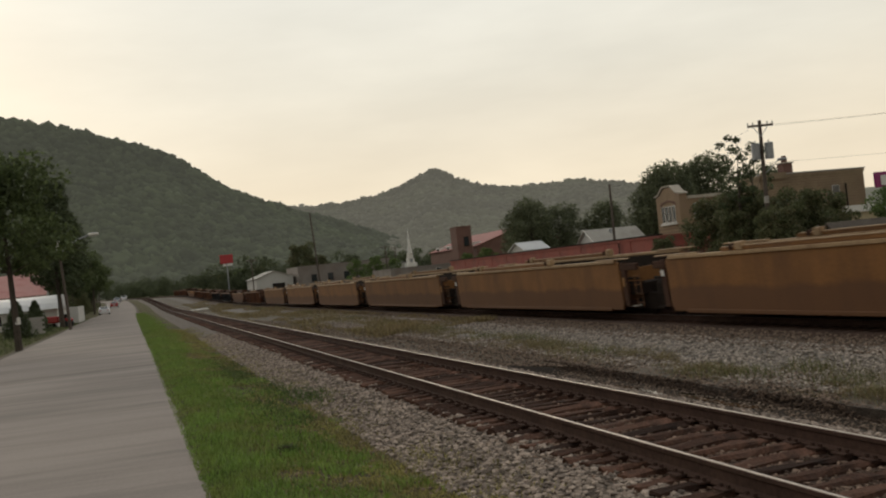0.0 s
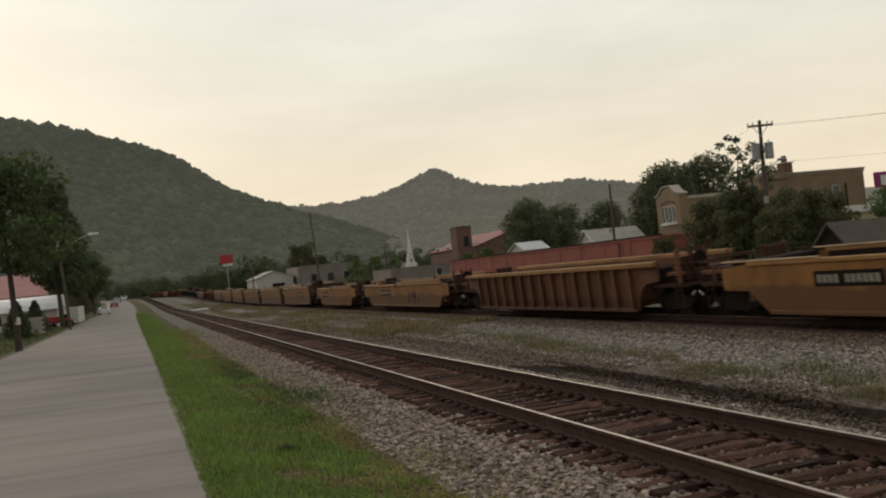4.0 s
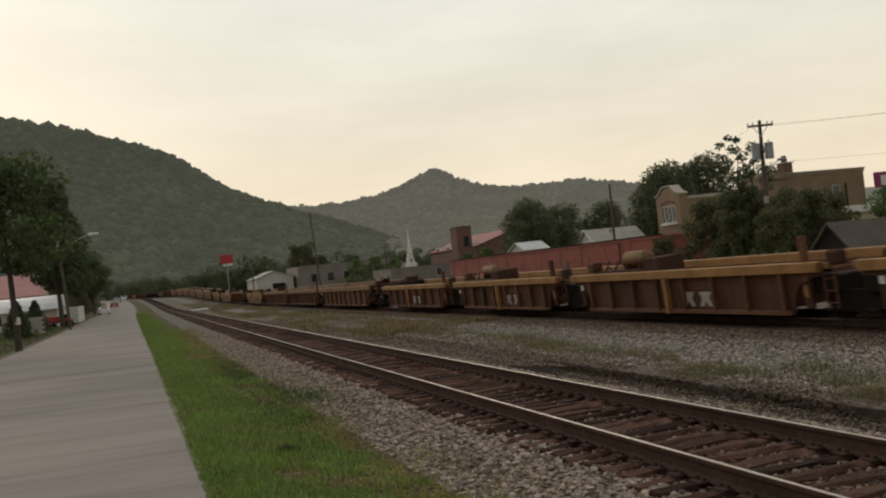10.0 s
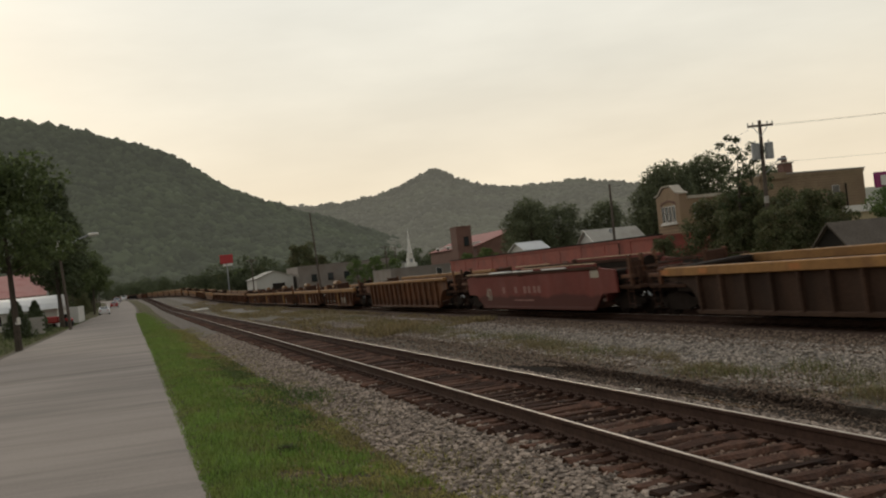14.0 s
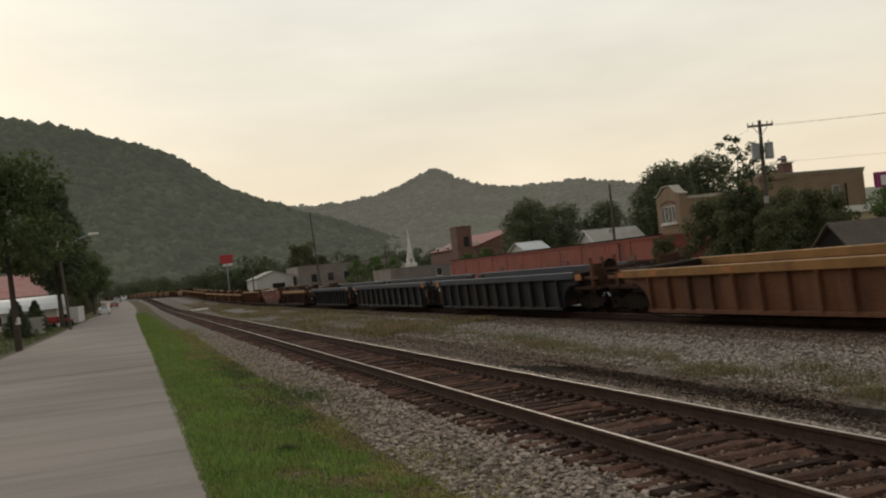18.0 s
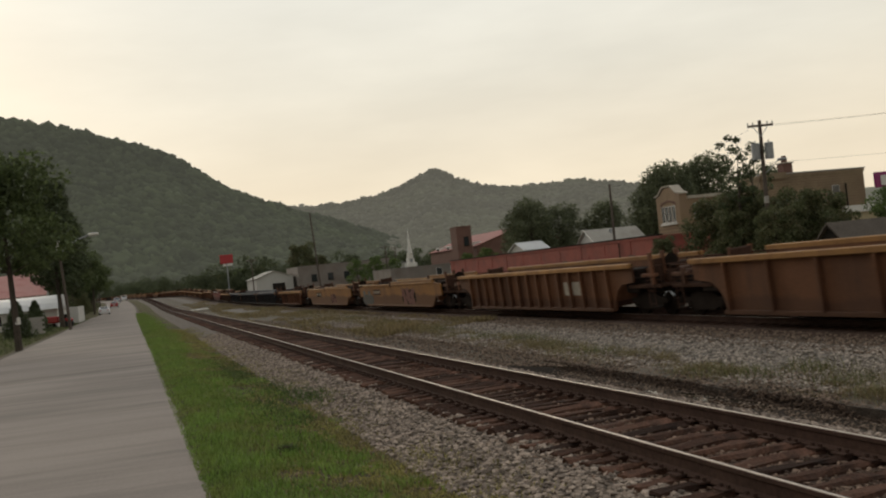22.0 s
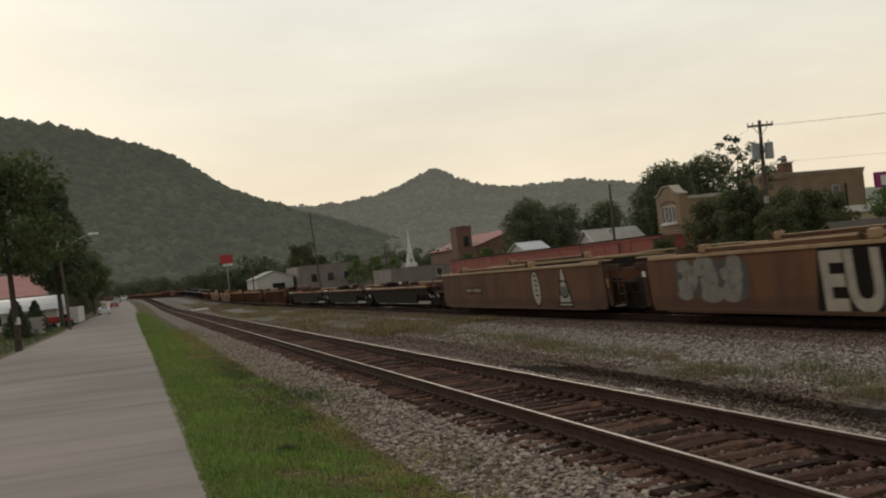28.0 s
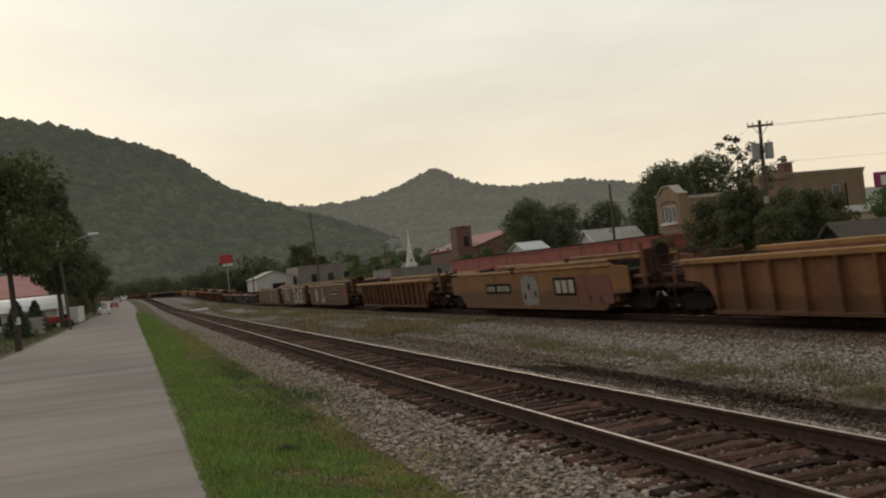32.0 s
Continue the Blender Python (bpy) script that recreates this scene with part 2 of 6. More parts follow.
# pale tone also paints in the highlight along the cars' top edges
M["rim"] = mat("pale_rim_paint", (0.40, 0.27, 0.15), 0.6, var=0.25, scale=1.0, fine=10, bump=0.1, stain=(0.17, 0.10, 0.055), stain_scale=1.0, stain_amt=0.7, rand=0.1, spec=0.25)
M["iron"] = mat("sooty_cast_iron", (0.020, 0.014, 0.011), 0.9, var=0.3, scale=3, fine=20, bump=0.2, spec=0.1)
M["deck"] = mat("rusty_deck_steel", (0.066, 0.035, 0.024), 0.9, var=0.35, scale=1.5, fine=15, bump=0.2, spec=0.12)
M["white"] = mat("white_paint", (0.74, 0.72, 0.68), 0.7, var=0.08, scale=1, fine=12, bump=0.05, stain=(0.5, 0.47, 0.42), stain_scale=0.6, stain_amt=0.4)
M["black"] = mat("black_paint", (0.016, 0.012, 0.010), 0.9, var=0.2, scale=2, fine=20, spec=0.1)
M["tagwhite"] = mat("sprayed_white", (0.37, 0.325, 0.26), 0.7, var=0.2, scale=3, fine=14)
M["signorange"] = mat("orange_plate_paint", (0.42, 0.16, 0.04), 0.6, var=0.1, scale=2, fine=12)
M["hitchred"] = mat("orange_red_primer", (0.34, 0.075, 0.035), 0.65, var=0.15, scale=2, fine=12)
M["tagred"] = mat("sprayed_red", (0.150, 0.050, 0.034), 0.7, var=0.2, scale=3, fine=14)
M["taggrey"] = mat("sprayed_pale_grey", (0.20, 0.185, 0.155), 0.7, var=0.25, scale=3, fine=14)
M["faintmark"] = mat("worn_faint_stencil", (0.26, 0.12, 0.10), 0.7, var=0.3, scale=4, fine=14)
M["slate"] = mat("sprayed_dark_slate", (0.062, 0.058, 0.050), 0.7, var=0.25, scale=3, fine=14)
M["tagblue"] = mat("sprayed_grey_blue", (0.10, 0.10, 0.09), 0.7, var=0.2, scale=3, fine=14)


# ---- mesh helpers ----
def mesh_of(name, bm, material, smooth=False):
    me = bpy.data.meshes.new(name)
    bm.normal_update()
    bm.to_mesh(me)
    bm.free()
    me.materials.append(material)
    if smooth:
        me.shade_smooth()
    return me


def part(name, bm, material, parent=None, label="", at=None, smooth=False):
    """Link a bmesh (or a ready mesh) as one mesh object under a thing or a part."""
    me = bm if isinstance(bm, bpy.types.Mesh) else mesh_of(name, bm, material, smooth)
    ob = new(name, me)
    if parent is not None:
        ob.parent = parent
    if at is not None:
        ob.matrix_basis = at
    if label:
        tagged(ob, label)
    return ob


def thing(name, label, category, group="", at=None, kind=""):
    ob = new(name)
    ob.empty_display_size = 0.3
    if at is not None:
        ob.matrix_basis = at
    return tagged(ob, label, category, group, kind)


def box(bm, x0, x1, y0, y1, z0, z1, bev=0.0):
    r = bmesh.ops.create_cube(bm, size=1, matrix=Matrix.LocRotScale(((x0 + x1) / 2, (y0 + y1) / 2, (z0 + z1) / 2), None, (abs(x1 - x0), abs(y1 - y0), abs(z1 - z0))))
    if bev:
        es = list({e for v in r["verts"] for e in v.link_edges})
        bmesh.ops.bevel(bm, geom=es, offset=bev, segments=1, affect="EDGES")
    return bm


def boxm(x0, x1, y0, y1, z0, z1, bev=0.0):
    return box(bmesh.new(), x0, x1, y0, y1, z0, z1, bev)


def tube(bm, a, b, r0, r1=None, seg=8):
    a, b = Vector(a), Vector(b)
    r1 = r0 if r1 is None else r1
    q = (b - a).to_track_quat("Z", "Y").to_matrix().to_4x4()
    bmesh.ops.create_cone(bm, cap_ends=True, segments=seg, radius1=r0, radius2=r1, depth=(b - a).length, matrix=Matrix.Translation((a + b) / 2) @ q)
    return bm


def tubem(a, b, r0, r1=None, seg=8):
    return tube(bmesh.new(), a, b, r0, r1, seg)


def prism(pts, axis, a, b):
    """A closed outline (u, v) pushed from a to b along the axis 'x' or 'y'."""
    bm = bmesh.new()
    put = (lambda u, v, w: (w, u, v)) if axis == "x" else (lambda u, v, w: (u, w, v))
    lo = [bm.verts.new(put(u, v, a)) for u, v in pts]
    hi = [bm.verts.new(put(u, v, b)) for u, v in pts]
    n = len(pts)
    bm.faces.new(lo)
    bm.faces.new(hi[::-1])
    for i in range(n):
        j = (i + 1) % n
        bm.faces.new((lo[j], lo[i], hi[i], hi[j]))
    bmesh.ops.recalc_face_normals(bm, faces=bm.faces)
    return bm


def raw_mesh(name, verts, faces, material, smooth=False):
    me = bpy.data.meshes.new(name)
    verts = np.asarray(verts, np.float32)
    faces = np.asarray(faces, np.int32)
    k = faces.shape[1]
    me.vertices.add(len(verts))
    me.vertices.foreach_set("co", verts.ravel())
    me.loops.add(faces.size)
    me.loops.foreach_set("vertex_index", faces.ravel())
    me.polygons.add(len(faces))
    me.polygons.foreach_set("loop_start", np.arange(0, faces.size, k, dtype=np.int32))
    me.update(calc_edges=True)
    me.materials.append(material)
    if not smooth:
        me.shade_flat()
    return me


# ---- the lie of the land: a gentle rise and a bend to the left far along the line ----
def rise(y):
    return (max(0.0, min(y, 300.0) - 130.0) ** 2) * 8e-5 + max(0.0, y - 300.0) * 0.006


def bend(y):
    return -(max(0.0, min(y, 420.0) - 190.0) ** 2) * 2.0e-4 - max(0.0, y - 420.0) * 0.092


RAIL_A, RAIL_B = 4.531, 6.036     # near track, rail centres
TRACK = 18.7                      # far track, centre line
ZB = -0.60                        # far track, top of rail
PROFILE = [(-3000, -0.1, "soil"), (-400, -0.1, "soil"), (-60, -0.1, "soil"), (-20, 0.1, "soil"), (-9, -0.05, "soil"), (-7.2, -0.16, "soil"), (-6.6, -0.26, "dirt"), (0.35, -0.26, "soil"),
           (0.9, -0.19, "soil"), (1.9, -0.30, "soil"), (2.85, -0.42, "gravel"), (3.15, -0.40, "gravel"), (3.8, -0.27, "gravel"), (4.1, -0.222, "gravel_rust"), (6.5, -0.222, "gravel"),
           (6.9, -0.27, "gravel"), (7.35, -0.37, "mud"), (8.4, -0.95, "dirt"), (9.3, -1.05, "mud"), (9.6, -1.115, "mud"), (10.1, -1.115, "mud"), (10.46, -1.115, "mud"), (10.62, -0.98, "dirt"), (12.2, -0.92, "gravel_pale"), (14.6, -0.87, "gravel_brown"), (16.4, -0.84, "gravel_rust"),
           (17.2, -0.81, "gravel_rust"), (20.2, -0.81, "gravel_pale"), (22.5, -0.95, "dirt"), (27, -0.85, "soil"), (60, -0.6, "soil"), (400, -0.5, "soil"), (3000, -0.5, "soil")]
YS = [-3000, -900, -400, -150, -60, -20, -5] + list(range(0, 60, 1)) + list(range(60, 200, 5)) + list(range(200, 460, 10)) + [500, 600, 800, 1100, 1500, 2200, 3600]


def make_ground():
    rng = random.Random(4)
    verts, faces, mi = [], [], []
    names = []
    for y in YS:
        for x, z, k in PROFILE:
            near = -8 < x < 30 and -5 <= y < 120
            jx = rng.uniform(-0.10, 0.10) if near and 10.6 < x < 13 else rng.uniform(-0.12, 0.12) if near and k in ("soil", "dirt") and not (-7 < x < 1) else 0
            jz = rng.uniform(-0.008, 0.008) if near and 0 < x < 3 else rng.uniform(-0.035, 0.035) if near and 10.6 < x < 13 else rng.uniform(-0.03, 0.03) if near and k in ("soil", "dirt") and not (-7 < x < 0.5) else 0
            if 8 < x < 10.8:
                # the ditch runs out into level dirt farther along
                full = max(0.0, min(1.0, (25.0 - y) / 3.0))
                z = z * full + (1 - full) * (-0.62 - 0.16 * (x - 8)) + (1 - full) * 0.03 * noise.noise(Vector((x * 2, y * 0.7, 4.0)))
            verts.append((x + bend(y) * (1 if abs(x) < 500 else 0) + jx, y, z + rise(y) + jz))
    n = len(PROFILE)
    for i in range(len(YS) - 1):
        for j in range(n - 1):
            a = i * n + j
            faces.append((a, a + 1, a + n + 1, a + n))
            k = PROFILE[j][2]
            if k == "mud" and YS[i] > 23:
                k = "dirt"
            if k not in names:
                names.append(k)
            mi.append(names.index(k))
    me = raw_mesh("ground", verts, faces, M[names[0]])
    me.materials.clear()
    for k in names:
        me.materials.append(M[k])
    me.polygons.foreach_set("material_index", mi)
    tagged(new("ground", me), "grassy and gravelled valley floor beside the railway", "ground", kind="structure")


make_ground()


def strip(name, outline, ys, material, smooth=False):
    """A bar of that outline (x, z), closed, swept along the line."""
    n = len(outline)
    verts = [(x + bend(y), y, z + rise(y)) for y in ys for x, z in outline]
    faces = []
    for i in range(len(ys) - 1):
        for j in range(n):
            a, b = i * n + j, i * n + (j + 1) % n
            faces.append((a, b, b + n, a + n))
    return raw_mesh(name, verts, faces, material, smooth)


def make_road():
    ys = [-700, -100, -20, 0] + [4 + 0.25 * i for i in range(124)] + list(range(35, 130, 3)) + list(range(130, 460, 8))
    verts, faces = [], []
    rng = random.Random(2)
    for y in ys:
        e = 0.60 - 0.0065 * max(0, min(y, 105) - 8)
        if 0 < y < 100:
            e += 0.05 * noise.noise(Vector((0.4, y * 0.6, 2.0))) + 0.035 * noise.noise(Vector((3.4, y * 2.7, 1.0))) + rng.uniform(-0.012, 0.012)
        w = -6.15 - 0.02 * max(0, y - 85) * (y < 160)
        for x, z in ((w, -0.34), (w, -0.225), (-3, -0.19), (e - 0.3, -0.222), (e, -0.235), (e, -0.36)):
            verts.append((x + bend(y), y, z + rise(y)))
    for i in range(len(ys) - 1):
        for j in range(5):
            a = i * 6 + j
            faces.append((a, a + 1, a + 7, a + 6))
    return raw_mesh("road", verts, faces, M["asphalt"])


road_me = make_road()
road = tagged(new("road", road_me), "worn pale asphalt road along the railway", "road", kind="structure")


def rail_outline(x, z):
    w = [(0.07, -0.18), (0.07, -0.165), (0.012, -0.14), (0.012, -0.05), (0.036, -0.035), (0.036, -0.002)]
    return [(x + a, z + b) for a, b in w] + [(x - a, z + b) for a, b in reversed(w)]


def make_track(name, label, xa, xb, z, y0, cant=0.0):
    t = thing(name, label, "railway track", kind="structure")
    ys = [y0, -100, 0] + list(range(4, 130, 4)) + list(range(130, 470, 6)) + [600, 800, 1150]
    for x, z in ((xa, z), (xb, z + cant)):
        r = part("rail", strip("rail", rail_outline(x, z), ys, M["rail"]), None, t)
        part("rail_head", strip("rail_head", [(x - 0.016, z - 0.004), (x - 0.012, z + 0.003), (x + 0.012, z + 0.003), (x + 0.016, z - 0.004)], ys, M["railtop"]), None, r, "wheel-polished rail head")
    return t


near_track = make_track("track_near", "rusty empty railway track on weathered wooden ties", RAIL_A, RAIL_B, 0.0, -700)
far_track = make_track("track_far", "railway track under the passing train", TRACK - 0.7525, TRACK + 0.7525, ZB + 0.02, -800, 0.095)


def leaf_cloud(rng, clumps, per, leaf, squash=0.75):
    """Leaves as small folded blades in clumps: each clump is (centre, radius)."""
    C = np.repeat(np.array([list(c) for c, r in clumps], float), per, 0)
    R = np.repeat(np.array([r for c, r in clumps], float), per)
    n = len(C)
    d = rng.normal(size=(n, 3))
    d /= np.linalg.norm(d, axis=1)[:, None]
    p = C + d * np.array([1, 1, squash]) * (R * rng.uniform(0.35, 1.0, n) ** 0.5)[:, None]
    u = rng.normal(size=(n, 3))
    u /= np.linalg.norm(u, axis=1)[:, None]
    w = np.cross(u, d)
    w /= np.linalg.norm(w, axis=1)[:, None] + 1e-6
    s = (leaf * rng.uniform(0.6, 1.4, n))[:, None]
    m = p + d * s * 0.18
    V = np.stack([p - u * s, m - w * s * 0.55, p + u * s, m + w * s * 0.55], 1).reshape(-1, 3)
    k = np.arange(n)[:, None] * 4
    F = np.concatenate([k + np.array([[0, 1, 2]]), k + np.array([[0, 2, 3]])], 1).reshape(-1, 3)
    return V, F


# ---- hills: wooded ridges given by bearing, height angle and distance ----
# bearings left of about -9 lie unseen, added to block low sky light
LEFT_RIDGE = [(-120, 6.0), (-60, 9.0), (-30, 11.5), (-13, 11.0), (-9, 10.8), (-6.2, 10.5), (-2.5, 9.85), (-0.4, 9.15), (1.1, 8.7), (2.7, 8.05), (4.2, 7.0), (5.75, 5.9), (7.4, 5.15), (9, 4.5), (11, 3.8), (13.6, 2.7), (16.3, 1.5), (19, 0.2)]
MAIN_RIDGE = [(2, 3.8), (7, 4.35), (9, 4.5), (11, 4.55), (12.4, 4.5), (13.8, 4.65), (15.9, 5.05), (17.2, 5.6), (17.9, 5.9), (18.5, 6.05), (19, 5.8), (19.5, 5.45), (20.5, 4.95), (22.8, 4.45), (24.6, 4.45), (26.7, 4.5), (29, 4.15), (30.6, 3.75), (34.5, 3.1), (39, 2.6), (44, 2.4), (60, 3), (90, 4)]


FAINT_RIDGE = [(6, 3.6), (8.2, 4.5), (8.8, 4.8), (9.5, 4.93), (10.0, 4.95), (10.7, 4.86), (11.1, 4.62), (12, 4.2), (14, 3.4)]


def along(table, a):
    xs, es = zip(*table)
    return float(np.interp(a, xs, es))


def hill_height(table, d0, d1, a, u):
    """Height of the slope at bearing a, u from 0 (foot) to 1 (ridge) and on to 1.6 (behind it)."""
    top = 1.87 - (10.0 if d1 > 2000 else 3.5) + d1 * math.tan(radians(along(table, a)))
    n = noise.fractal((a * 0.22, u * 2.2, d1 * 0.01), 1.0, 2.0, 4) * 0.10
    s = u if u <= 1 else 1 - (u - 1) * 0.5
    k = s ** 1.25 + n * min(s, 1) * (1 - min(u, 1))
    return max(0.0, k) * top - 1.0


def make_hill(name, label, table, d0, d1, a0, a1, material, trees, size, seed, view):
    na, nu = 140, 22
    verts, faces = [], []
    for i in range(na + 1):
        a = a0 + (a1 - a0) * i / na
        for j in range(nu + 1):
            u = 1.6 * j / nu
            d = d0 + (d1 - d0) * u
            verts.append((d * math.sin(radians(a)), d * math.cos(radians(a)), hill_height(table, d0, d1, a, u)))
    for i in range(na):
        for j in range(nu):
            q = i * (nu + 1) + j
            faces.append((q, q + nu + 1, q + nu + 2, q + 1))
    hill = tagged(new(name, raw_mesh(name, verts, faces, material, True)), label, "hill", kind="structure")
    # tree crowns over the slope, all in one piece
    rng = np.random.default_rng(seed)
    bm = bmesh.new()
    bmesh.ops.create_icosphere(bm, subdivisions=2, radius=1)
    base = np.array([v.co for v in bm.verts])
    tri = np.array([[v.index for v in f.verts] for f in bm.faces])
    bm.free()
    shapes = []
    for k in range(10):
        off = 7.1 * k + seed
        f = np.array([1 + 0.6 * noise.noise(Vector(b) * 1.7 + Vector((off, 0, 0))) + 0.6 * noise.noise(Vector(b) * 5.5 + Vector((0, off, 0))) for b in base])
        shapes.append(base * f[:, None])
    V, F = [], []
    for i in range(trees):
        a = rng.uniform(*view)
        u = 1.02 * math.sqrt(rng.uniform(0.0, 1.0))
        if rng.uniform() < 0.10:
            u = rng.uniform(0.97, 1.01)
        d = d0 + (d1 - d0) * u
        s = size * (0.45 + 0.95 * rng.uniform() ** 1.6) * (1.15 if u > 0.96 else 1.0)
        t = rng.uniform(0, 6.28)
        co, si = math.cos(t), math.sin(t)
        b = shapes[rng.integers(10)] @ np.array([[co, si, 0], [-si, co, 0], [0, 0, 1]])
        V.append(b * np.array([s, s, s * rng.uniform(0.65, 1.0)]) + np.array([d * math.sin(radians(a)), d * math.cos(radians(a)), hill_height(table, d0, d1, a, u) + s * 0.3]))
        F.append(tri + i * len(base))
    V, F = np.concatenate(V), np.concatenate(F)
    tagged(new(name + "_woods", raw_mesh(name + "_woods", V, F, material, True)), "dense summer broadleaf woods covering the hillside", "woods", kind="stuff")
    return hill


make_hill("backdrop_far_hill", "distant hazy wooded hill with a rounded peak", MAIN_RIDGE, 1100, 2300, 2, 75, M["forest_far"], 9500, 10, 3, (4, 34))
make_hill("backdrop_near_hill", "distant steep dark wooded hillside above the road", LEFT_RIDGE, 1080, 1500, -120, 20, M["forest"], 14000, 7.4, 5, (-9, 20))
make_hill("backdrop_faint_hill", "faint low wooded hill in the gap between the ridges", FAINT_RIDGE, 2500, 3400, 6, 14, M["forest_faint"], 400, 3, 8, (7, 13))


# ---- trees ----
def tree_meshes(name, h, spread, trunk_h, r, seed, clumps=26, per=70, leaf=0.28, tall=1.0, leafmat="leaf", crad=0.30):
    rng = np.random.default_rng(seed)
    bm = bmesh.new()
    lean = rng.uniform(-0.04, 0.04, 2) * h
    top = Vector((lean[0], lean[1], h * 0.82))
    pts = [Vector((0, 0, -0.3)), Vector((lean[0] * 0.2, lean[1] * 0.2, trunk_h * 0.5)), Vector((lean[0] * 0.4, lean[1] * 0.4, trunk_h)), top]
    rad = [r * 1.25, r, r * 0.85, r * 0.18]
    for i in range(3):
        tube(bm, pts[i], pts[i + 1], rad[i], rad[i + 1], 8)
    cl = []
    for k in range(clumps):
        f = (k + 0.5) / clumps
        z = trunk_h + (h - trunk_h) * (0.05 + 0.87 * f)
        # widest at two fifths of the crown's height
        w = spread * (0.45 + 0.55 * math.sin(math.pi * min(1.0, 0.22 + 0.78 * f ** tall)))
        a = k * 2.4 + rng.uniform(-0.5, 0.5)
        q = w * rng.uniform(0.25, 0.85)
        c = Vector((math.cos(a) * q, math.sin(a) * q, z))
        rr = spread * crad * rng.uniform(0.7, 1.25)
        cl.append((c, rr))
        if k % 2 == 0:
            s = pts[2].lerp(top, max(0.0, f * 0.8 - 0.1))
            tube(bm, s, s.lerp(c, 0.9), r * 0.30 * (1 - f * 0.6), r * 0.07, 5)
    V, F = leaf_cloud(rng, cl, per, leaf)
    return mesh_of(name + "_trunk", bm, M["bark"]), raw_mesh(name + "_crown", V, F, M[leafmat])


def plant_tree(meshes, x, y, z, label, turn=0, scale=1.0, name="tree", group=""):
    t = thing(name, label, "tree", group, at=Matrix.LocRotScale((x, y, z), Euler((0, 0, radians(turn))), Vector((scale,) * 3)))
    part("trunk", meshes[0], None, t)
    part("crown", meshes[1], None, t)
    return t


TREE_A = tree_meshes("broad_tree", 10.5, 3.6, 4.0, 0.16, 11, 34, 190, 0.15)
TREE_B = tree_meshes("tall_tree", 15.5, 3.5, 3.5, 0.24, 12, 44, 170, 0.19, leafmat="leaf_dark")
TREE_C = tree_meshes("round_tree", 12, 5.2, 2.2, 0.28, 13, 44, 190, 0.19, leafmat="leaf_hazed")
TREE_D = tree_meshes("bushy_tree", 7, 3.6, 0.25, 0.16, 14, 40, 170, 0.14, leafmat="leaf_bush", crad=0.27)
TREE_E = tree_meshes("light_tree", 8, 3.4, 1.6, 0.15, 15, 26, 170, 0.15, leafmat="leaf_light")


# ---- train ----
SPEED = 21.58


def wheelset_truck(car, y, name="truck"):
    """A two-axle truck: side frames, bolster and four wheels."""
    t = part(name, boxm(-1.1, 1.1, y - 0.22, y + 0.22, 0.42, 0.72, 0.04), M["iron"], car)
    for sx in (-1, 1):
        x = sx * 1.02
        out = [(y - 1.22, 0.52), (y - 1.18, 0.66), (y - 0.75, 0.70), (y - 0.45, 0.86), (y + 0.45, 0.86), (y + 0.75, 0.70), (y + 1.18, 0.66), (y + 1.22, 0.52), (y + 0.85, 0.42), (y + 0.5, 0.26), (y - 0.5, 0.26), (y - 0.85, 0.42)]
        part("side_frame", prism(out, "x", x - 0.07, x + 0.07), M["iron"], t)
        for dy in (-0.89, 0.89):
            bm = tubem((sx * 0.66, y + dy, 0.46), (sx * 0.80, y + dy, 0.46), 0.46, 0.46, 20)
            tube(bm, (sx * 0.80, y + dy, 0.46), (sx * 0.84, y + dy, 0.46), 0.36, 0.30, 20)
            tube(bm, (sx * 0.84, y + dy, 0.46), (sx * 1.12, y + dy, 0.46), 0.13, 0.12, 10)
            part("wheel", bm, M["iron"], t)
    return t


def ladder(car, x, y, z0, z1, m):
    bm = bmesh.new()
    for dy in (-0.2, 0.2):
        tube(bm, (x, y + dy, z0), (x, y + dy, z1), 0.018, seg=5)
    k = int((z1 - z0) / 0.3)
    for i in range(k):
        z = z0 + 0.15 + i * (z1 - z0 - 0.2) / max(1, k - 1)
        tube(bm, (x, y - 0.2, z), (x, y + 0.2, z), 0.013, seg=5)
    return part("ladder", bm, m, car)


def coupling_gear(car, L, sgn, reach):
    """Hoses, levers, brake cylinder and pipes hanging over the coupling, all sooty."""
    def y(d):
        return sgn * (L / 2 - d)
    g = part("brake_cylinder", tubem((-0.95, y(reach + 0.2), 1.02), (-0.95, y(reach + 1.1), 1.02), 0.17, 0.14, 10), M["iron"], car)
    part("lever", boxm(-1.22, -1.14, min(y(reach), y(reach + 1.5)), max(y(reach), y(reach + 1.5)), 1.22, 1.30, 0.01), M["iron"], g)
    part("step", boxm(-1.42, -1.18, min(y(reach + 0.1), y(reach + 0.5)), max(y(reach + 0.1), y(reach + 0.5)), 0.34, 0.40, 0.01), M["iron"], g)
    for x, z0, z1 in ((-1.0, 1.15, 0.55), (-0.45, 1.0, 0.42), (0.7, 1.1, 0.5)):
        bm = tubem((x, y(reach + 0.15), z0), (x + 0.05, y(reach * 0.5), z1), 0.045, seg=6)
        tube(bm, (x + 0.05, y(reach * 0.5), z1), (x + 0.1, y(-0.02), z1 + 0.1), 0.045, seg=6)
        part("hose", bm, M["iron"], g)
    part("pipe", tubem((-1.3, y(reach), 1.42), (-1.3, y(reach + 1.7), 1.42), 0.05, seg=6), M["iron"], g)


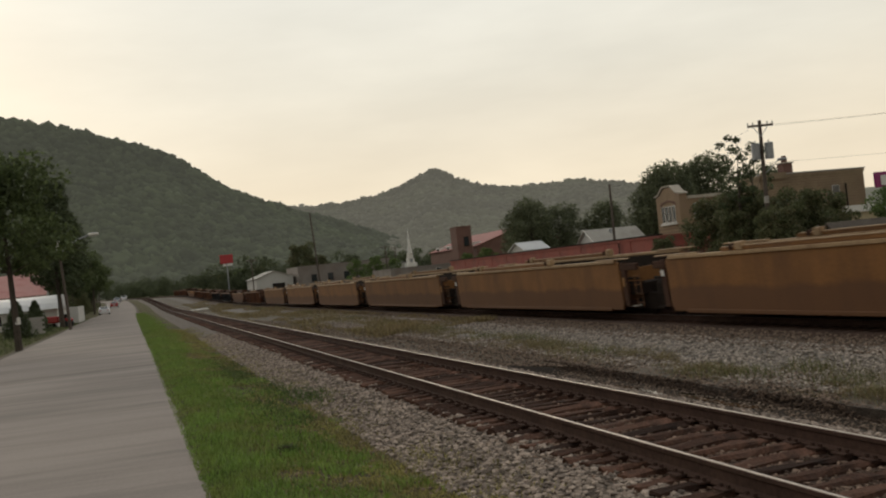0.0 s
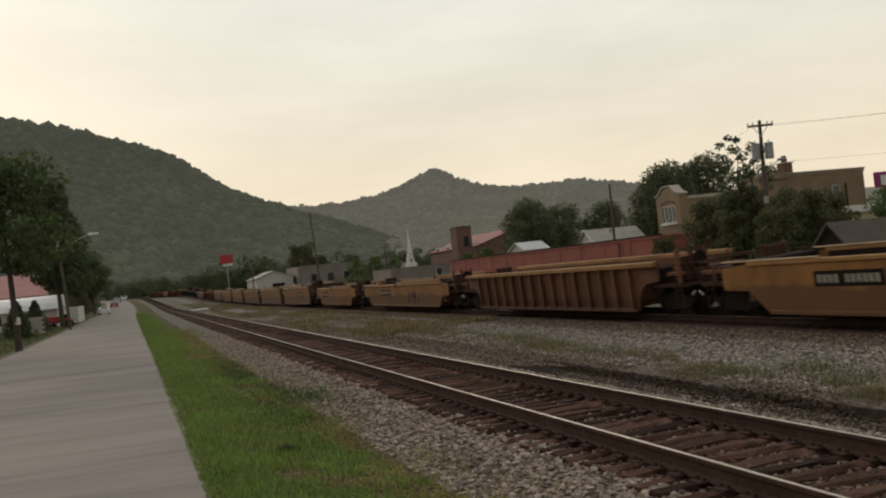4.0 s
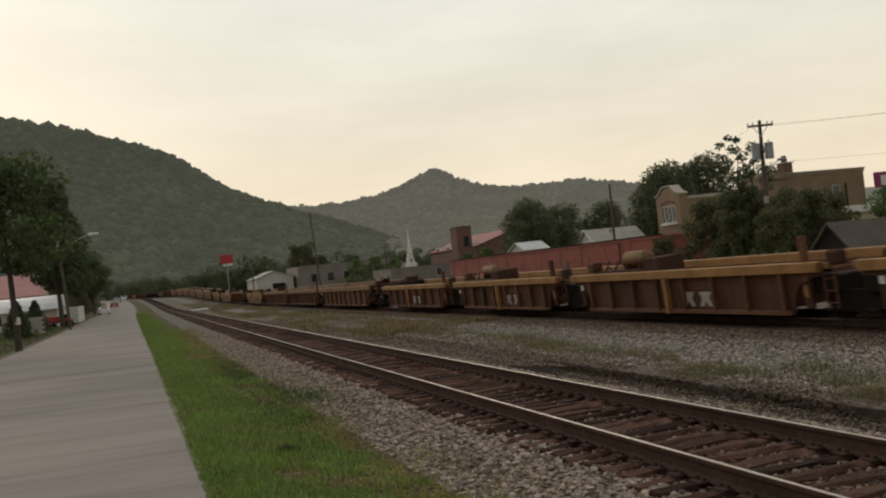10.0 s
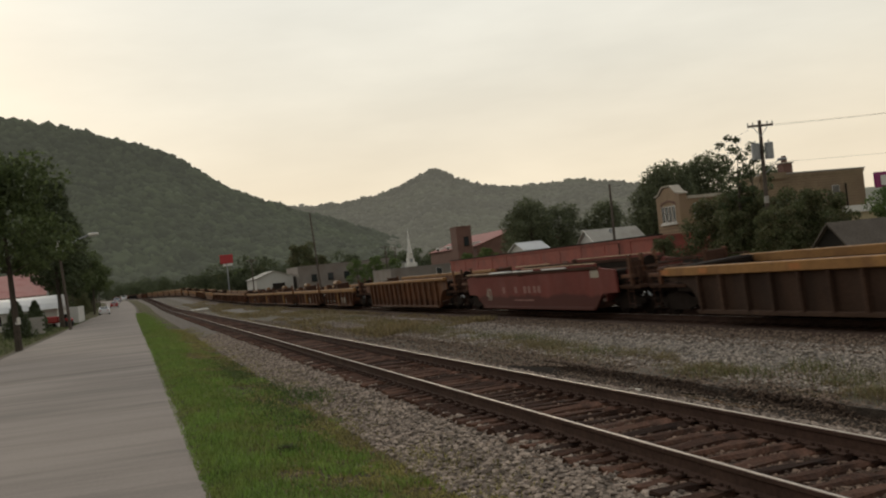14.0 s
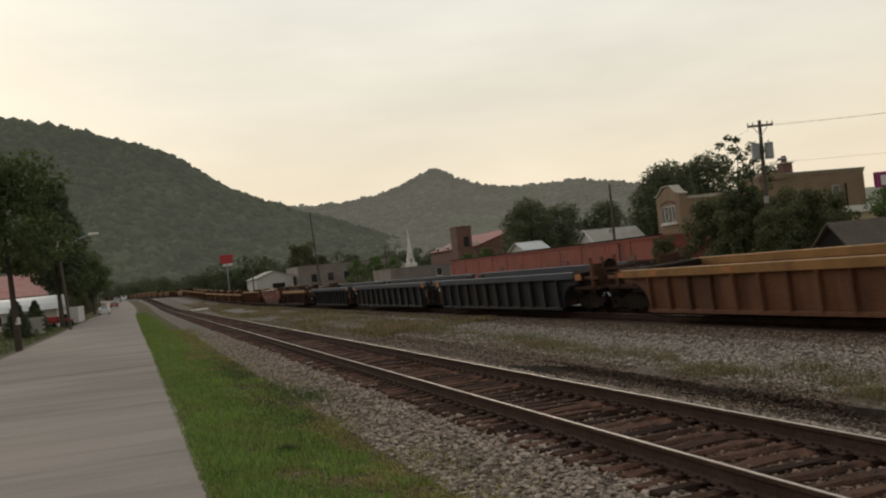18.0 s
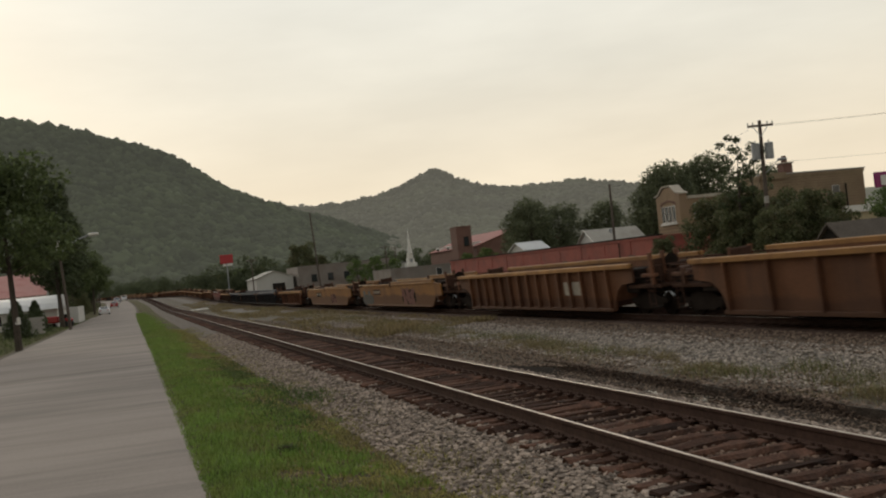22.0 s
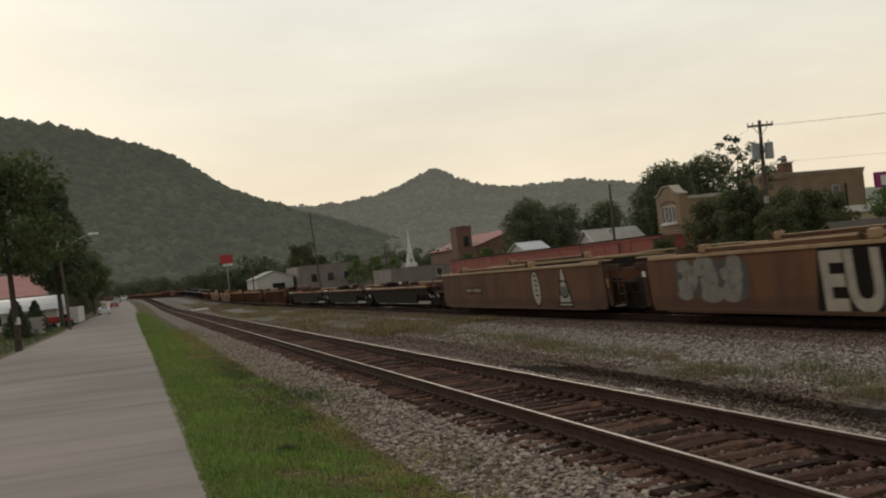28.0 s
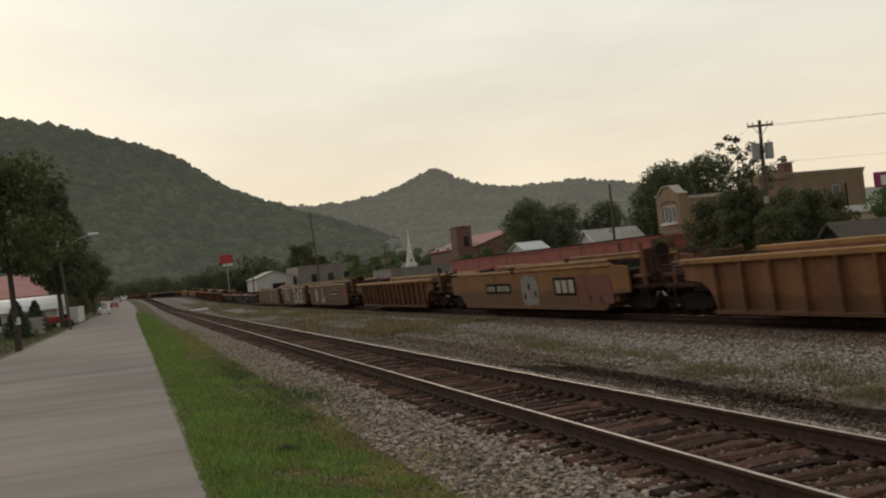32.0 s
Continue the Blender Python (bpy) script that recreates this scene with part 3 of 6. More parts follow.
def end_platform(car, L, sgn, body, brake, high):
    """The walkway and gear over the coupling at one end (sgn -1 or 1)."""
    y0, y1 = sgn * (L / 2 - 2.6), sgn * (L / 2 - 0.35)
    part("end_platform", boxm(-1.35, 1.35, min(y0, y1), max(y0, y1), 1.05, 1.18, 0.02), M["deck"], car)
    part("draft_sill", boxm(-0.3, 0.3, min(y0, y1) - 0.3, max(y0, y1) + 0.1, 0.72, 1.05, 0.02), M["iron"], car)
    part("coupler", boxm(-0.14, 0.14, min(sgn * (L / 2 - 0.5), sgn * (L / 2 + 0.02)), max(sgn * (L / 2 - 0.5), sgn * (L / 2 + 0.02)), 0.74, 0.98, 0.04), M["iron"], car)
    bm = bmesh.new()
    for x in (-1.3, -0.5, 0.5, 1.3):
        tube(bm, (x, y1, 1.15), (x, y1, 1.15 + high), 0.022, seg=6)
    tube(bm, (-1.3, y1, 1.15 + high), (1.3, y1, 1.15 + high), 0.022, seg=6)
    tube(bm, (-1.3, y1, 1.15 + high * 0.5), (1.3, y1, 1.15 + high * 0.5), 0.018, seg=6)
    for x in (-1.3, 1.3):
        tube(bm, (x, y1, 1.15 + high), (x, y0, 1.15 + high), 0.022, seg=6)
        tube(bm, (x, y0, 1.15), (x, y0, 1.15 + high), 0.022, seg=6)
    part("handrail", bm, M["deck"], car)
    ladder(car, -1.42, sgn * (L / 2 - 0.9), 0.35, 1.5, M["deck"])
    coupling_gear(car, L, sgn, 0.45)
    lo, hi = sorted((sgn * (L / 2 - 2.9), sgn * (L / 2 - 2.0)))
    part("bolster_housing", boxm(-1.30, 1.30, lo, hi, 0.86, 1.75, 0.06), M["iron"], car, "sooty bolster housing")
    lo, hi = sorted((sgn * (L / 2 - 1.5), sgn * (L / 2 - 0.5)))
    part("gear_box", boxm(-0.9, 1.2, lo, hi, 1.18, 1.62, 0.05), M["deck"], car)
    part("bracket", boxm(-1.40, -1.28, lo, hi, 1.45, 1.58, 0.02), M["brown"], car)
    part("glad_hand", tubem((-1.3, sgn * (L / 2 - 0.3), 0.78), (-1.3, sgn * (L / 2 - 0.12), 0.92), 0.035, 0.025, 8), M["grey_metal"], car, "pale hose coupling")
    # stiffened end sheet over the platform, with a gap under its upper rail
    if brake:
        e = sgn * (L / 2 - 0.75)
        sheet = part("end_sheet", boxm(-1.36, -0.30, e - 0.03, e + 0.03, 1.18, 1.18 + high * 1.3, 0.01), M["deck"], car, "rusty brown end sheet")
        for x in (-1.38, -0.86, -0.30):
            part("post", boxm(x - 0.05, x + 0.05, e - 0.09, e + 0.09, 1.18, 1.36 + high * 1.4, 0.015), M["brown"], sheet)
        part("wheel", tubem((-0.6, e + sgn * 0.10, 1.05 + high * 1.3), (-0.6, e + sgn * 0.15, 1.05 + high * 1.3), 0.26, 0.26, 14), M["iron"], sheet, "round hand brake wheel")
    else:
        e = sgn * (L / 2 - 1.2)
        for x in (-1.36, 0.55, 1.36):
            part("end_post", boxm(x - 0.06, x + 0.06, e - 0.08, e + 0.08, 1.18, 2.1 if x > 0 else 1.7, 0.015), M["brown"], car)
        part("end_box", boxm(0.5, 1.36, e - 0.12, e + 0.12, 1.55, 2.05, 0.03), M["deck"], car)
    if brake:
        bm = tubem((-0.85, sgn * (L / 2 - 1.9), 1.48), (0.2, sgn * (L / 2 - 1.9), 1.48), 0.24, 0.24, 14)
        part("air_reservoir", bm, M["chord"] if brake == 2 else body, car, "painted steel air tank")
        bm = boxm(0.5, 1.0, sgn * (L / 2 - 2.1), sgn * (L / 2 - 1.6), 1.18, 1.75, 0.03)
        part("brake_valve_box", bm, body, car)


def well_body(car, L, kind, body, top, H, ribs=13, art=(False, False), deep=0.36):
    """The loading well. kind: 'smooth', 'husky' (sloped ends), 'rib', 'beam' (ribs under a deep top beam)."""
    ribbed = kind in ("rib", "beam")
    joint, end = (2.0, 3.5) if ribbed else (1.65, 2.85)
    a = L / 2 - (joint if art[0] else end)
    b = L / 2 - (joint if art[1] else end)
    ea, eb = (joint - 0.7 if art[0] else end - 1.95), (joint - 0.7 if art[1] else end - 1.95)
    z0 = 0.28
    for sx in (-1, 1):
        x = sx * 1.45
        if kind == "husky":
            out = [(-a + 0.9, z0), (b - 0.9, z0), (b - 0.1, z0 + 0.62), (b + 1.1, z0 + 0.66), (b + 1.1, H - 0.12), (b - 0.3, H), (-a + 0.3, H), (-a - 1.1, H - 0.12), (-a - 1.1, z0 + 0.66), (-a + 0.1, z0 + 0.62)]
        elif kind == "smooth":
            out = [(-a + 0.12, z0), (b - 0.12, z0), (b, z0 + 0.25), (b, H - 0.05), (b - 0.3, H), (-a + 0.3, H), (-a, H - 0.05), (-a, z0 + 0.25)]
        else:
            out = [(-a, z0), (b, z0), (b + 0.10, z0 + 0.42), (b + 0.32, z0 + 0.72), (b + 0.7, z0 + 0.94), (b + eb, z0 + 1.02), (b + eb, H), (-a - ea, H), (-a - ea, z0 + 1.02), (-a - 0.7, z0 + 0.94), (-a - 0.32, z0 + 0.72), (-a - 0.10, z0 + 0.42)]
        s = part("side_panel", prism(out, "x", x - 0.04, x + 0.04), body, car)
        if kind in ("rib", "beam"):
            zt = H - (deep if kind == "beam" else 0.14)
            for i in range(ribs):
                y = -a + 0.25 + (a + b - 0.5) * i / (ribs - 1)
                w = 0.055 if kind == "rib" else 0.05
                part("rib", boxm(x + sx * 0.035, x + sx * 0.195, y - w, y + w, z0 + 0.01, zt, 0.012), body, s)
            bh = deep if kind == "beam" else 0.16
            part("top_beam", boxm(min(x - sx * 0.05, x + sx * 0.20), max(x - sx * 0.05, x + sx * 0.20), -a - ea, b + eb, H - bh, H + 0.012, 0.02), top, s, "yellow top beam")
            part("bottom_beam", boxm(min(x, x + sx * 0.17), max(x, x + sx * 0.17), -a, b, z0 - 0.06, z0 + 0.07, 0.012), body, s)
        else:
            part("top_chord", boxm(x - 0.09, x + 0.09, -a + 0.2, b - 0.2, H - 0.07, H + 0.05, 0.02), top, s, "pale top chord")
            part("bottom_sill", boxm(x - 0.07, x + 0.05, -a + 0.95, b - 0.95, z0 - 0.05, z0 + 0.07, 0.012), body, s)
            if kind == "husky":
                part("raised_chord", boxm(x - 0.07, x + 0.07, -a + 0.4, 0.6, H + 0.052, H + 0.17, 0.02), body, s)
                part("raised_rim", boxm(x - 0.08, x + 0.08, -a + 0.5, 0.5, H + 0.172, H + 0.195, 0.008), M["rim"], s, "pale rim")
                part("front_cap", boxm(x - 0.10, x + 0.08, b - 3.2, b + 1.0, H + 0.052, H + 0.10, 0.01), M["rim"], s, "pale end cap")
                part("chord_bracket", boxm(x - 0.11, x + 0.11, 0.62, 1.0, H - 0.12, H + 0.20, 0.03), M["deck"], s)
            # thin plate added to make the inside of the well dark
            part("dark_inner_plate", boxm(x - sx * 0.065, x - sx * 0.042, -a + 0.3, b - 0.3, z0 + 0.2, H - 0.075), M["iron"], s, "dark plate added inside the well side")
            if kind == "smooth":
                part("upper_chord", boxm(x - 0.07, x + 0.07, -a * 0.35, b - 3.2, H + 0.052, H + 0.17, 0.02), body, s)
                part("upper_rim", boxm(x - 0.08, x + 0.08, -a * 0.34, b - 3.3, H + 0.172, H + 0.20, 0.008), M["rim"], s, "pale rim")
                for y in (-a * 0.36, b * 0.55):
                    part("guide_block", boxm(x - 0.12, x + 0.12, y - 0.16, y + 0.16, H + 0.052, H + 0.32, 0.03), M["rim"], s, "pale corner guide block")
                    part("guide_pin", tubem((x - 0.1, y + 0.4, H + 0.16), (x + 0.1, y + 0.4, H + 0.16), 0.10, seg=10), M["deck"], s)
    part("floor_frame", boxm(-1.38, 1.38, -a + 0.95, b - 0.95, z0, z0 + 0.1), M["deck"], car)
    for i in range(5):
        y = -a + 1.2 + (a + b - 2.4) * i / 4
        part("cross_beam", boxm(-1.38, 1.38, y - 0.15, y + 0.15, z0 + 0.1, z0 + 0.22, 0.01), M["deck"], car)
    for sgn, e in ((-1, a), (1, b)):
        part("bulkhead", boxm(-1.4, 1.4, sgn * (e - 0.02) - 0.05, sgn * (e - 0.02) + 0.05, z0 + 0.3, H - 0.35, 0.01), body, car)


def joint_gear(car, L, sgn, kind, body, top, H):
    """What stands over the shared truck between two units."""
    def span(a, b):
        p, q = sgn * (L / 2 - a), sgn * (L / 2 - b)
        return min(p, q), max(p, q)
    # block made iron-dark to stand in for the shadow between units
    part("dark_joint_block", boxm(-1.3, 1.3, *span(1.35, 0.5), 0.80, 1.25, 0.03), M["iron"], car)
    for sx in (-1, 1):
        x = sx * 1.42
        part("end_post", boxm(x - 0.06, x + 0.06, *span(1.52, 1.22), 0.40, H - 0.06, 0.02), M["deck"], car, "dark rusty end post")
        if kind == "smooth":
            part("top_gear", boxm(x - 0.07, x + 0.07, *span(1.6, 0.35 if sgn < 0 else 0.75), H - 0.36, H - 0.10, 0.03), M["deck"], car)
            part("rim_plate", boxm(x - 0.09, x + 0.09, *span(3.4, 1.0), H + 0.052, H + 0.10, 0.01), M["rim"], car, "pale rim plate")
        else:
            part("beam_end", boxm(x - 0.05, x + 0.12 if sx > 0 else x + 0.05, *span(1.2, 0.42), H - 0.20, H - 0.02, 0.02), top, car)
            tall = 1.15 if sgn > 0 else 0.85
            if H > 1.7 and body is M["brown"] and sx < 0 and sgn < 0:
                part("guide_post", boxm(x - 0.07, x + 0.07, *span(1.05, 0.88), H - 0.02, H + tall, 0.02), M["deck"] if sgn > 0 else M["brown"], car, "upright rusty guide post")
    if sgn > 0:
        part("placard", boxm(-1.50, -1.485, *span(1.45, 1.27), H - 0.62, H - 0.42), M["white"], car, "small white placard")
    else:
        part("placard", boxm(-1.50, -1.485, *span(1.47, 1.33), H - 0.95, H - 0.62), M["chord"], car, "small yellow plate")
    coupling_gear(car, L, sgn, 0.5)


def top_tank(car, L, H):
    """An air tank lying lengthwise on a rusty frame over the front of the unit, with its pipes and a sheet behind it."""
    y = L / 2
    t = part("air_reservoir", tubem((-0.8, y - 5.6, H + 0.46), (-0.8, y - 4.2, H + 0.46), 0.27, 0.27, 16), M["tanbeam"], car, "yellow-painted steel air tank")
    for e in (-5.6, -4.2):
        part("tank_end", tubem((-0.8, y + e, H + 0.46), (-0.8, y + e + (0.12 if e > -5 else -0.12), H + 0.46), 0.26, 0.12, 16), M["tanbeam"], t)
    for e in (-5.4, -4.4):
        part("saddle", boxm(-1.1, -0.5, y + e - 0.05, y + e + 0.05, H - 0.2, H + 0.26, 0.01), M["deck"], t)
    f = part("pipe_frame", boxm(-1.2, -0.3, y - 5.9, y - 1.9, H - 0.02, H + 0.06, 0.02), M["deck"], car, "rusty pipe frame")
    for e in (-2.2, -2.9, -3.6):
        part("strut", tubem((-1.15, y + e, H), (-1.15, y + e - 0.45, H + 0.42), 0.035, seg=6), M["deck"], f)
    part("pipe", tubem((-1.15, y - 2.0, H + 0.42), (-1.15, y - 4.1, H + 0.30), 0.03, seg=6), M["deck"], f)
    part("valve_box", boxm(-1.25, -0.8, y - 2.1, y - 1.6, H + 0.06, H + 0.42, 0.05), M["brown"], f)
    part("end_sheet", boxm(-1.3, -0.2, y - 7.0, y - 6.0, H - 0.2, H + 0.45, 0.03), M["deck"], car, "dull rusty sheet")


def build_car(name, label, L, kind, body, top, H=1.88, ribs=13, art=(False, False), rail=(0.75, 0.75), brake=(1, 0), deep=0.36):
    car = thing(name, label, "rail car", "cars of the freight train")
    well_body(car, L, kind, body, top, H, ribs, art, deep)
    for i, sgn in enumerate((-1, 1)):
        if art[i]:
            if sgn < 0:
                wheelset_truck(car, -L / 2)
            joint_gear(car, L, sgn, kind, body, top, H)
            part("articulation", boxm(-0.35, 0.35, min(sgn * (L / 2 - 0.9), sgn * (L / 2 + 0.05)), max(sgn * (L / 2 - 0.9), sgn * (L / 2 + 0.05)), 0.72, 0.95, 0.03), M["iron"], car)
            if brake[i] == 2 and sgn < 0:
                part("guide_post", boxm(-1.52, -1.34, -L / 2 + 1.25, -L / 2 + 1.45, H - 0.5, H + 0.72, 0.02), M["brown"], car, "upright rusty guide post")
                part("rusty_box", boxm(-1.45, -1.1, -L / 2 + 0.1, -L / 2 + 0.55, H - 0.1, H + 0.28, 0.05), M["deck"], car)
            if brake[i]:
                ladder(car, -1.4, sgn * (L / 2 - 0.55), 0.4, 1.9, body)
        else:
            wheelset_truck(car, sgn * (L / 2 - 1.75))
            end_platform(car, L, sgn, body, brake[i], rail[i])
    return car


def flat_car(L, lead=False):
    car = thing("spine_car", "low rusty empty container flat unit in the train", "rail car", "cars of the freight train")
    part("spine", boxm(-0.35, 0.35, -L / 2 + 0.3, L / 2 - 0.3, 0.72, 1.25, 0.03), M["deck"], car)
    for sx in (-1, 1):
        x = sx * 1.38
        out = [(-L / 2 + 0.5, 1.1), (-L / 2 + 2.9, 1.05), (-L / 2 + 3.3, 0.44), (L / 2 - 3.3, 0.44), (L / 2 - 2.9, 1.05), (L / 2 - 0.5, 1.1), (L / 2 - 0.5, 1.46), (-L / 2 + 0.5, 1.46)]
        s = part("side_sill", prism(out, "x", x - 0.05, x + 0.05), M["black"], car, "deep sooty side girder")
        part("sill_lip", boxm(x - 0.12, x + 0.10, -L / 2 + 0.5, L / 2 - 0.5, 1.38, 1.50, 0.02), M["ochre"], s, "rusty upper lip")
        part("lip_edge", boxm(x - 0.13, x + 0.11, -L / 2 + 0.5, L / 2 - 0.5, 1.502, 1.53, 0.008), M["rim"], s, "pale lip edge")
        part("corner_pad", boxm(x - 0.11, x + 0.11, L / 2 - 1.9, L / 2 - 0.7, 1.535, 1.60, 0.02), M["white"], car, "pale worn corner pad")
        part("corner_pad", boxm(x - 0.11, x + 0.11, -L / 2 + 4.2, -L / 2 + 5.2, 1.535, 1.62, 0.02), M["deck"], car)
    for i in range(7):
        y = -L / 2 + 1.2 + (L - 2.4) * i / 6
        part("cross_arm", boxm(-1.33, 1.33, y - 0.2, y + 0.2, 1.18, 1.44, 0.02), M["deck"], car)
    part("spine_web", boxm(-0.45, 0.45, -L / 2 + 3.4, L / 2 - 3.4, 0.42, 0.72, 0.02), M["black"], car)
    for y, h in ((-L / 2 + 1.5, 0.22), (-L / 2 + 2.3, 0.16), (L / 2 - 3.0, 0.2), (L / 2 - 5.4, 0.12)):
        part("locking_pad", boxm(-1.3, -0.9, y - 0.25, y + 0.25, 1.44, 1.5 + h, 0.03), M["ochre"], car)
        part("locking_pad", boxm(0.95, 1.35, y - 0.5, y + 0.3, 1.44, 1.5 + h, 0.03), M["deck"], car)
    coupling_gear(car, L, 1, 0.4)
    coupling_gear(car, L, -1, 0.4)
    part("hitch", boxm(-0.5, 0.5, L / 2 - 3.4, L / 2 - 2.4, 1.25, 1.75, 0.05), M["iron"], car)
    wheelset_truck(car, -L / 2 + 0.2)
    if lead:
        wheelset_truck(car, L / 2 - 1.9)
        part("end_box", boxm(-1.25, 1.25, L / 2 - 3.4, L / 2 - 0.7, 0.85, 1.30, 0.04), M["iron"], car)
        part("locking_plate", boxm(-1.46, -1.2, L / 2 - 8.6, L / 2 - 6.8, 1.535, 1.66, 0.03), M["hitchred"], car, "orange-red locking plate")
        for y in (L / 2 - 1.2, L / 2 - 3.0, L / 2 - 5.5):
            part("deck_frame", boxm(-1.3, 1.3, y - 0.06, y + 0.06, 1.53, 1.72, 0.02), M["brown"], car)
        # white stub stands in for a glint on the truck
        part("truck_glint", tubem((-1.12, L / 2 - 1.2, 0.80), (-1.12, L / 2 - 0.92, 0.98), 0.07, 0.05, 8), M["white"], car, "white stub painted in as a truck glint")
    # two more white stubs as painted glints at the rear truck
    for dy in (-0.6, 0.95):
        part("truck_glint", tubem((-1.12, -L / 2 + dy, 0.80), (-1.12, -L / 2 + dy + 0.28, 0.98), 0.07, 0.05, 8), M["white"], car, "white stub painted in as a truck glint")
    return car


# ---- markings on the cars' near sides ----
FACE = -1.49


def decal(car, pts, material, name="sprayed_tag", label="", off=0.0):
    """A thin painted shape, outline (y, z), on the near side."""
    return part(name, prism(pts, "x", FACE - 0.006 - off, FACE - 0.0005 - off), material, car, label)


def blob(y0, y1, z0, z1, n=22, power=2.6, wob=0.0, seed=0):
    rng = random.Random(seed)
    cy, cz, ry, rz = (y0 + y1) / 2, (z0 + z1) / 2, (y1 - y0) / 2, (z1 - z0) / 2
    pts = []
    for i in range(n):
        a = 2 * math.pi * i / n
        c, s = math.cos(a), math.sin(a)
        k = 1 + rng.uniform(-wob, wob)
        pts.append((cy + ry * k * math.copysign(abs(c) ** (2 / power), c), cz + rz * k * math.copysign(abs(s) ** (2 / power), s)))
    return pts


def rect(y0, y1, z0, z1):
    return [(y0, z0), (y1, z0), (y1, z1), (y0, z1)]


def lettering(car, text, y, z, height, material, width=1.0, name="lettering", label="", off=0.0, shear=0.0, bold=0.0):
    """Painted letters on the near side, starting at y and running to lower y."""
    cu = bpy.data.curves.new("lettering", "FONT")
    cu.body, cu.size, cu.extrude, cu.shear, cu.offset = text, height / 0.73, 0.003, shear, bold
    ob = bpy.data.objects.new("lettering", cu)
    me = bpy.data.meshes.new_from_object(ob)
    bpy.data.objects.remove(ob)
    me.materials.clear()
    me.materials.append(material)
    m = Matrix(((0, 0, -1, FACE - 0.004 - off), (-width, 0, 0, y), (0, 1, 0, z), (0, 0, 0, 1)))
    me.transform(m)
    return part(name, me, None, car, label)


def number_panel(car, y0, y1, z0, z1, dark=True):
    """A black panel with two groups of unreadable pale bars."""
    p = part("number_panel", prism(rect(y0, y1, z0, z1), "x", FACE - 0.006, FACE - 0.0005), M["black"] if dark else M["deck"], car, "black number panel")
    h = (z1 - z0)
    n = 11
    for i in range(n):
        if i == 4:
            continue
        a = y1 - (y1 - y0) * (0.06 + 0.9 * i / n)
        part("bar", prism(rect(a - (y1 - y0) * 0.045, a, z0 + h * 0.24, z1 - h * 0.24), "x", FACE - 0.010, FACE - 0.0062), M["tagwhite"], p)


def bubble_tag(car, y0, y1, z0, z1, n, fill, edge, seed):
    """Sprayed throw-up letters: fat lobes in one colour with darker strokes and a dripping lower edge."""
    w = (y1 - y0) / n
    rng = random.Random(seed)
    lay = 0
    for i in range(n):
        a, h = y0 + i * w, z1 - z0
        t = decal(car, blob(a - w * 0.10, a + w * 1.10, z0 + rng.uniform(0, 0.12) * h, z1 - rng.uniform(0, 0.12) * h, 18, 3.4, 0.08, seed + i), edge, off=0.0004 * i)
        for k in range(4):
            lay += 1
            cy, cz = a + w * rng.uniform(0.3, 0.7), z0 + h * (0.2 + 0.2 * k)
            ry, rz = w * rng.uniform(0.28, 0.5), h * rng.uniform(0.14, 0.24)
            d = FACE - 0.0066 - 0.0006 * (i * 4 + k)
            part("lobe", prism(blob(cy - ry, cy + ry, max(z0, cz - rz), min(z1, cz + rz), 14, 2.6, 0.12, seed * 3 + lay), "x", d - 0.0005, d), fill, t)
        d = FACE - 0.0066 - 0.0006 * (n * 4 + 1)
        for k in range(3):
            cy, cz = a + w * rng.uniform(0.2, 0.8), z0 + h * rng.uniform(0.25, 0.8)
            dy, dz = rng.uniform(-0.12, 0.12), rng.uniform(0.08, 0.26) * h
            part("stroke", prism([(cy, cz), (cy + 0.06, cz), (cy + dy + 0.06, cz + dz), (cy + dy, cz + dz)], "x", d - 0.0006, d), edge, t)


def figures(car, y0, y1, y2, y3):
    """An oval figure and a triangle with an eye, in pale spray paint."""
    o = decal(car, blob(y2, y3, 0.34, 2.04, 24, 2.0), M["black"], "sprayed_figure")
    part("fill", prism(blob(y2 + 0.09, y3 - 0.09, 0.43, 1.95, 24, 2.0), "x", FACE - 0.010, FACE - 0.0062), M["tagwhite"], o)
    for i in range(5):
        z = 1.72 - i * 0.22
        part("stroke", prism(rect((y2 + y3) / 2 - 0.16, (y2 + y3) / 2 + 0.10, z, z + 0.07), "x", FACE - 0.014, FACE - 0.0102), M["black"], o)
    c = (y0 + y1) / 2
    t = decal(car, [(y0, 0.34), (y1, 0.34), (c + 0.12, 2.06), (c - 0.12, 2.06)], M["black"], "sprayed_figure")
    part("fill", prism([(y0 + 0.16, 0.42), (y1 - 0.16, 0.42), (c + 0.07, 1.98), (c - 0.07, 1.98)], "x", FACE - 0.010, FACE - 0.0062), M["tagwhite"], t)
    part("ball", prism(blob(c - 0.48, c + 0.48, 0.72, 1.52, 24, 2.0), "x", FACE - 0.014, FACE - 0.0102), M["black"], t)
    part("ball_fill", prism(blob(c - 0.41, c + 0.41, 0.79, 1.45, 24, 2.0), "x", FACE - 0.018, FACE - 0.0142), M["tagblue"], t)
    part("eye", prism(blob(c - 0.24, c + 0.24, 1.22, 1.44, 16, 2.0), "x", FACE - 0.022, FACE - 0.0182), M["tagwhite"], t)
    part("base_line", prism(rect(y0 + 0.2, y1 - 0.2, 0.50, 0.57), "x", FACE - 0.014, FACE - 0.0102), M["black"], t)


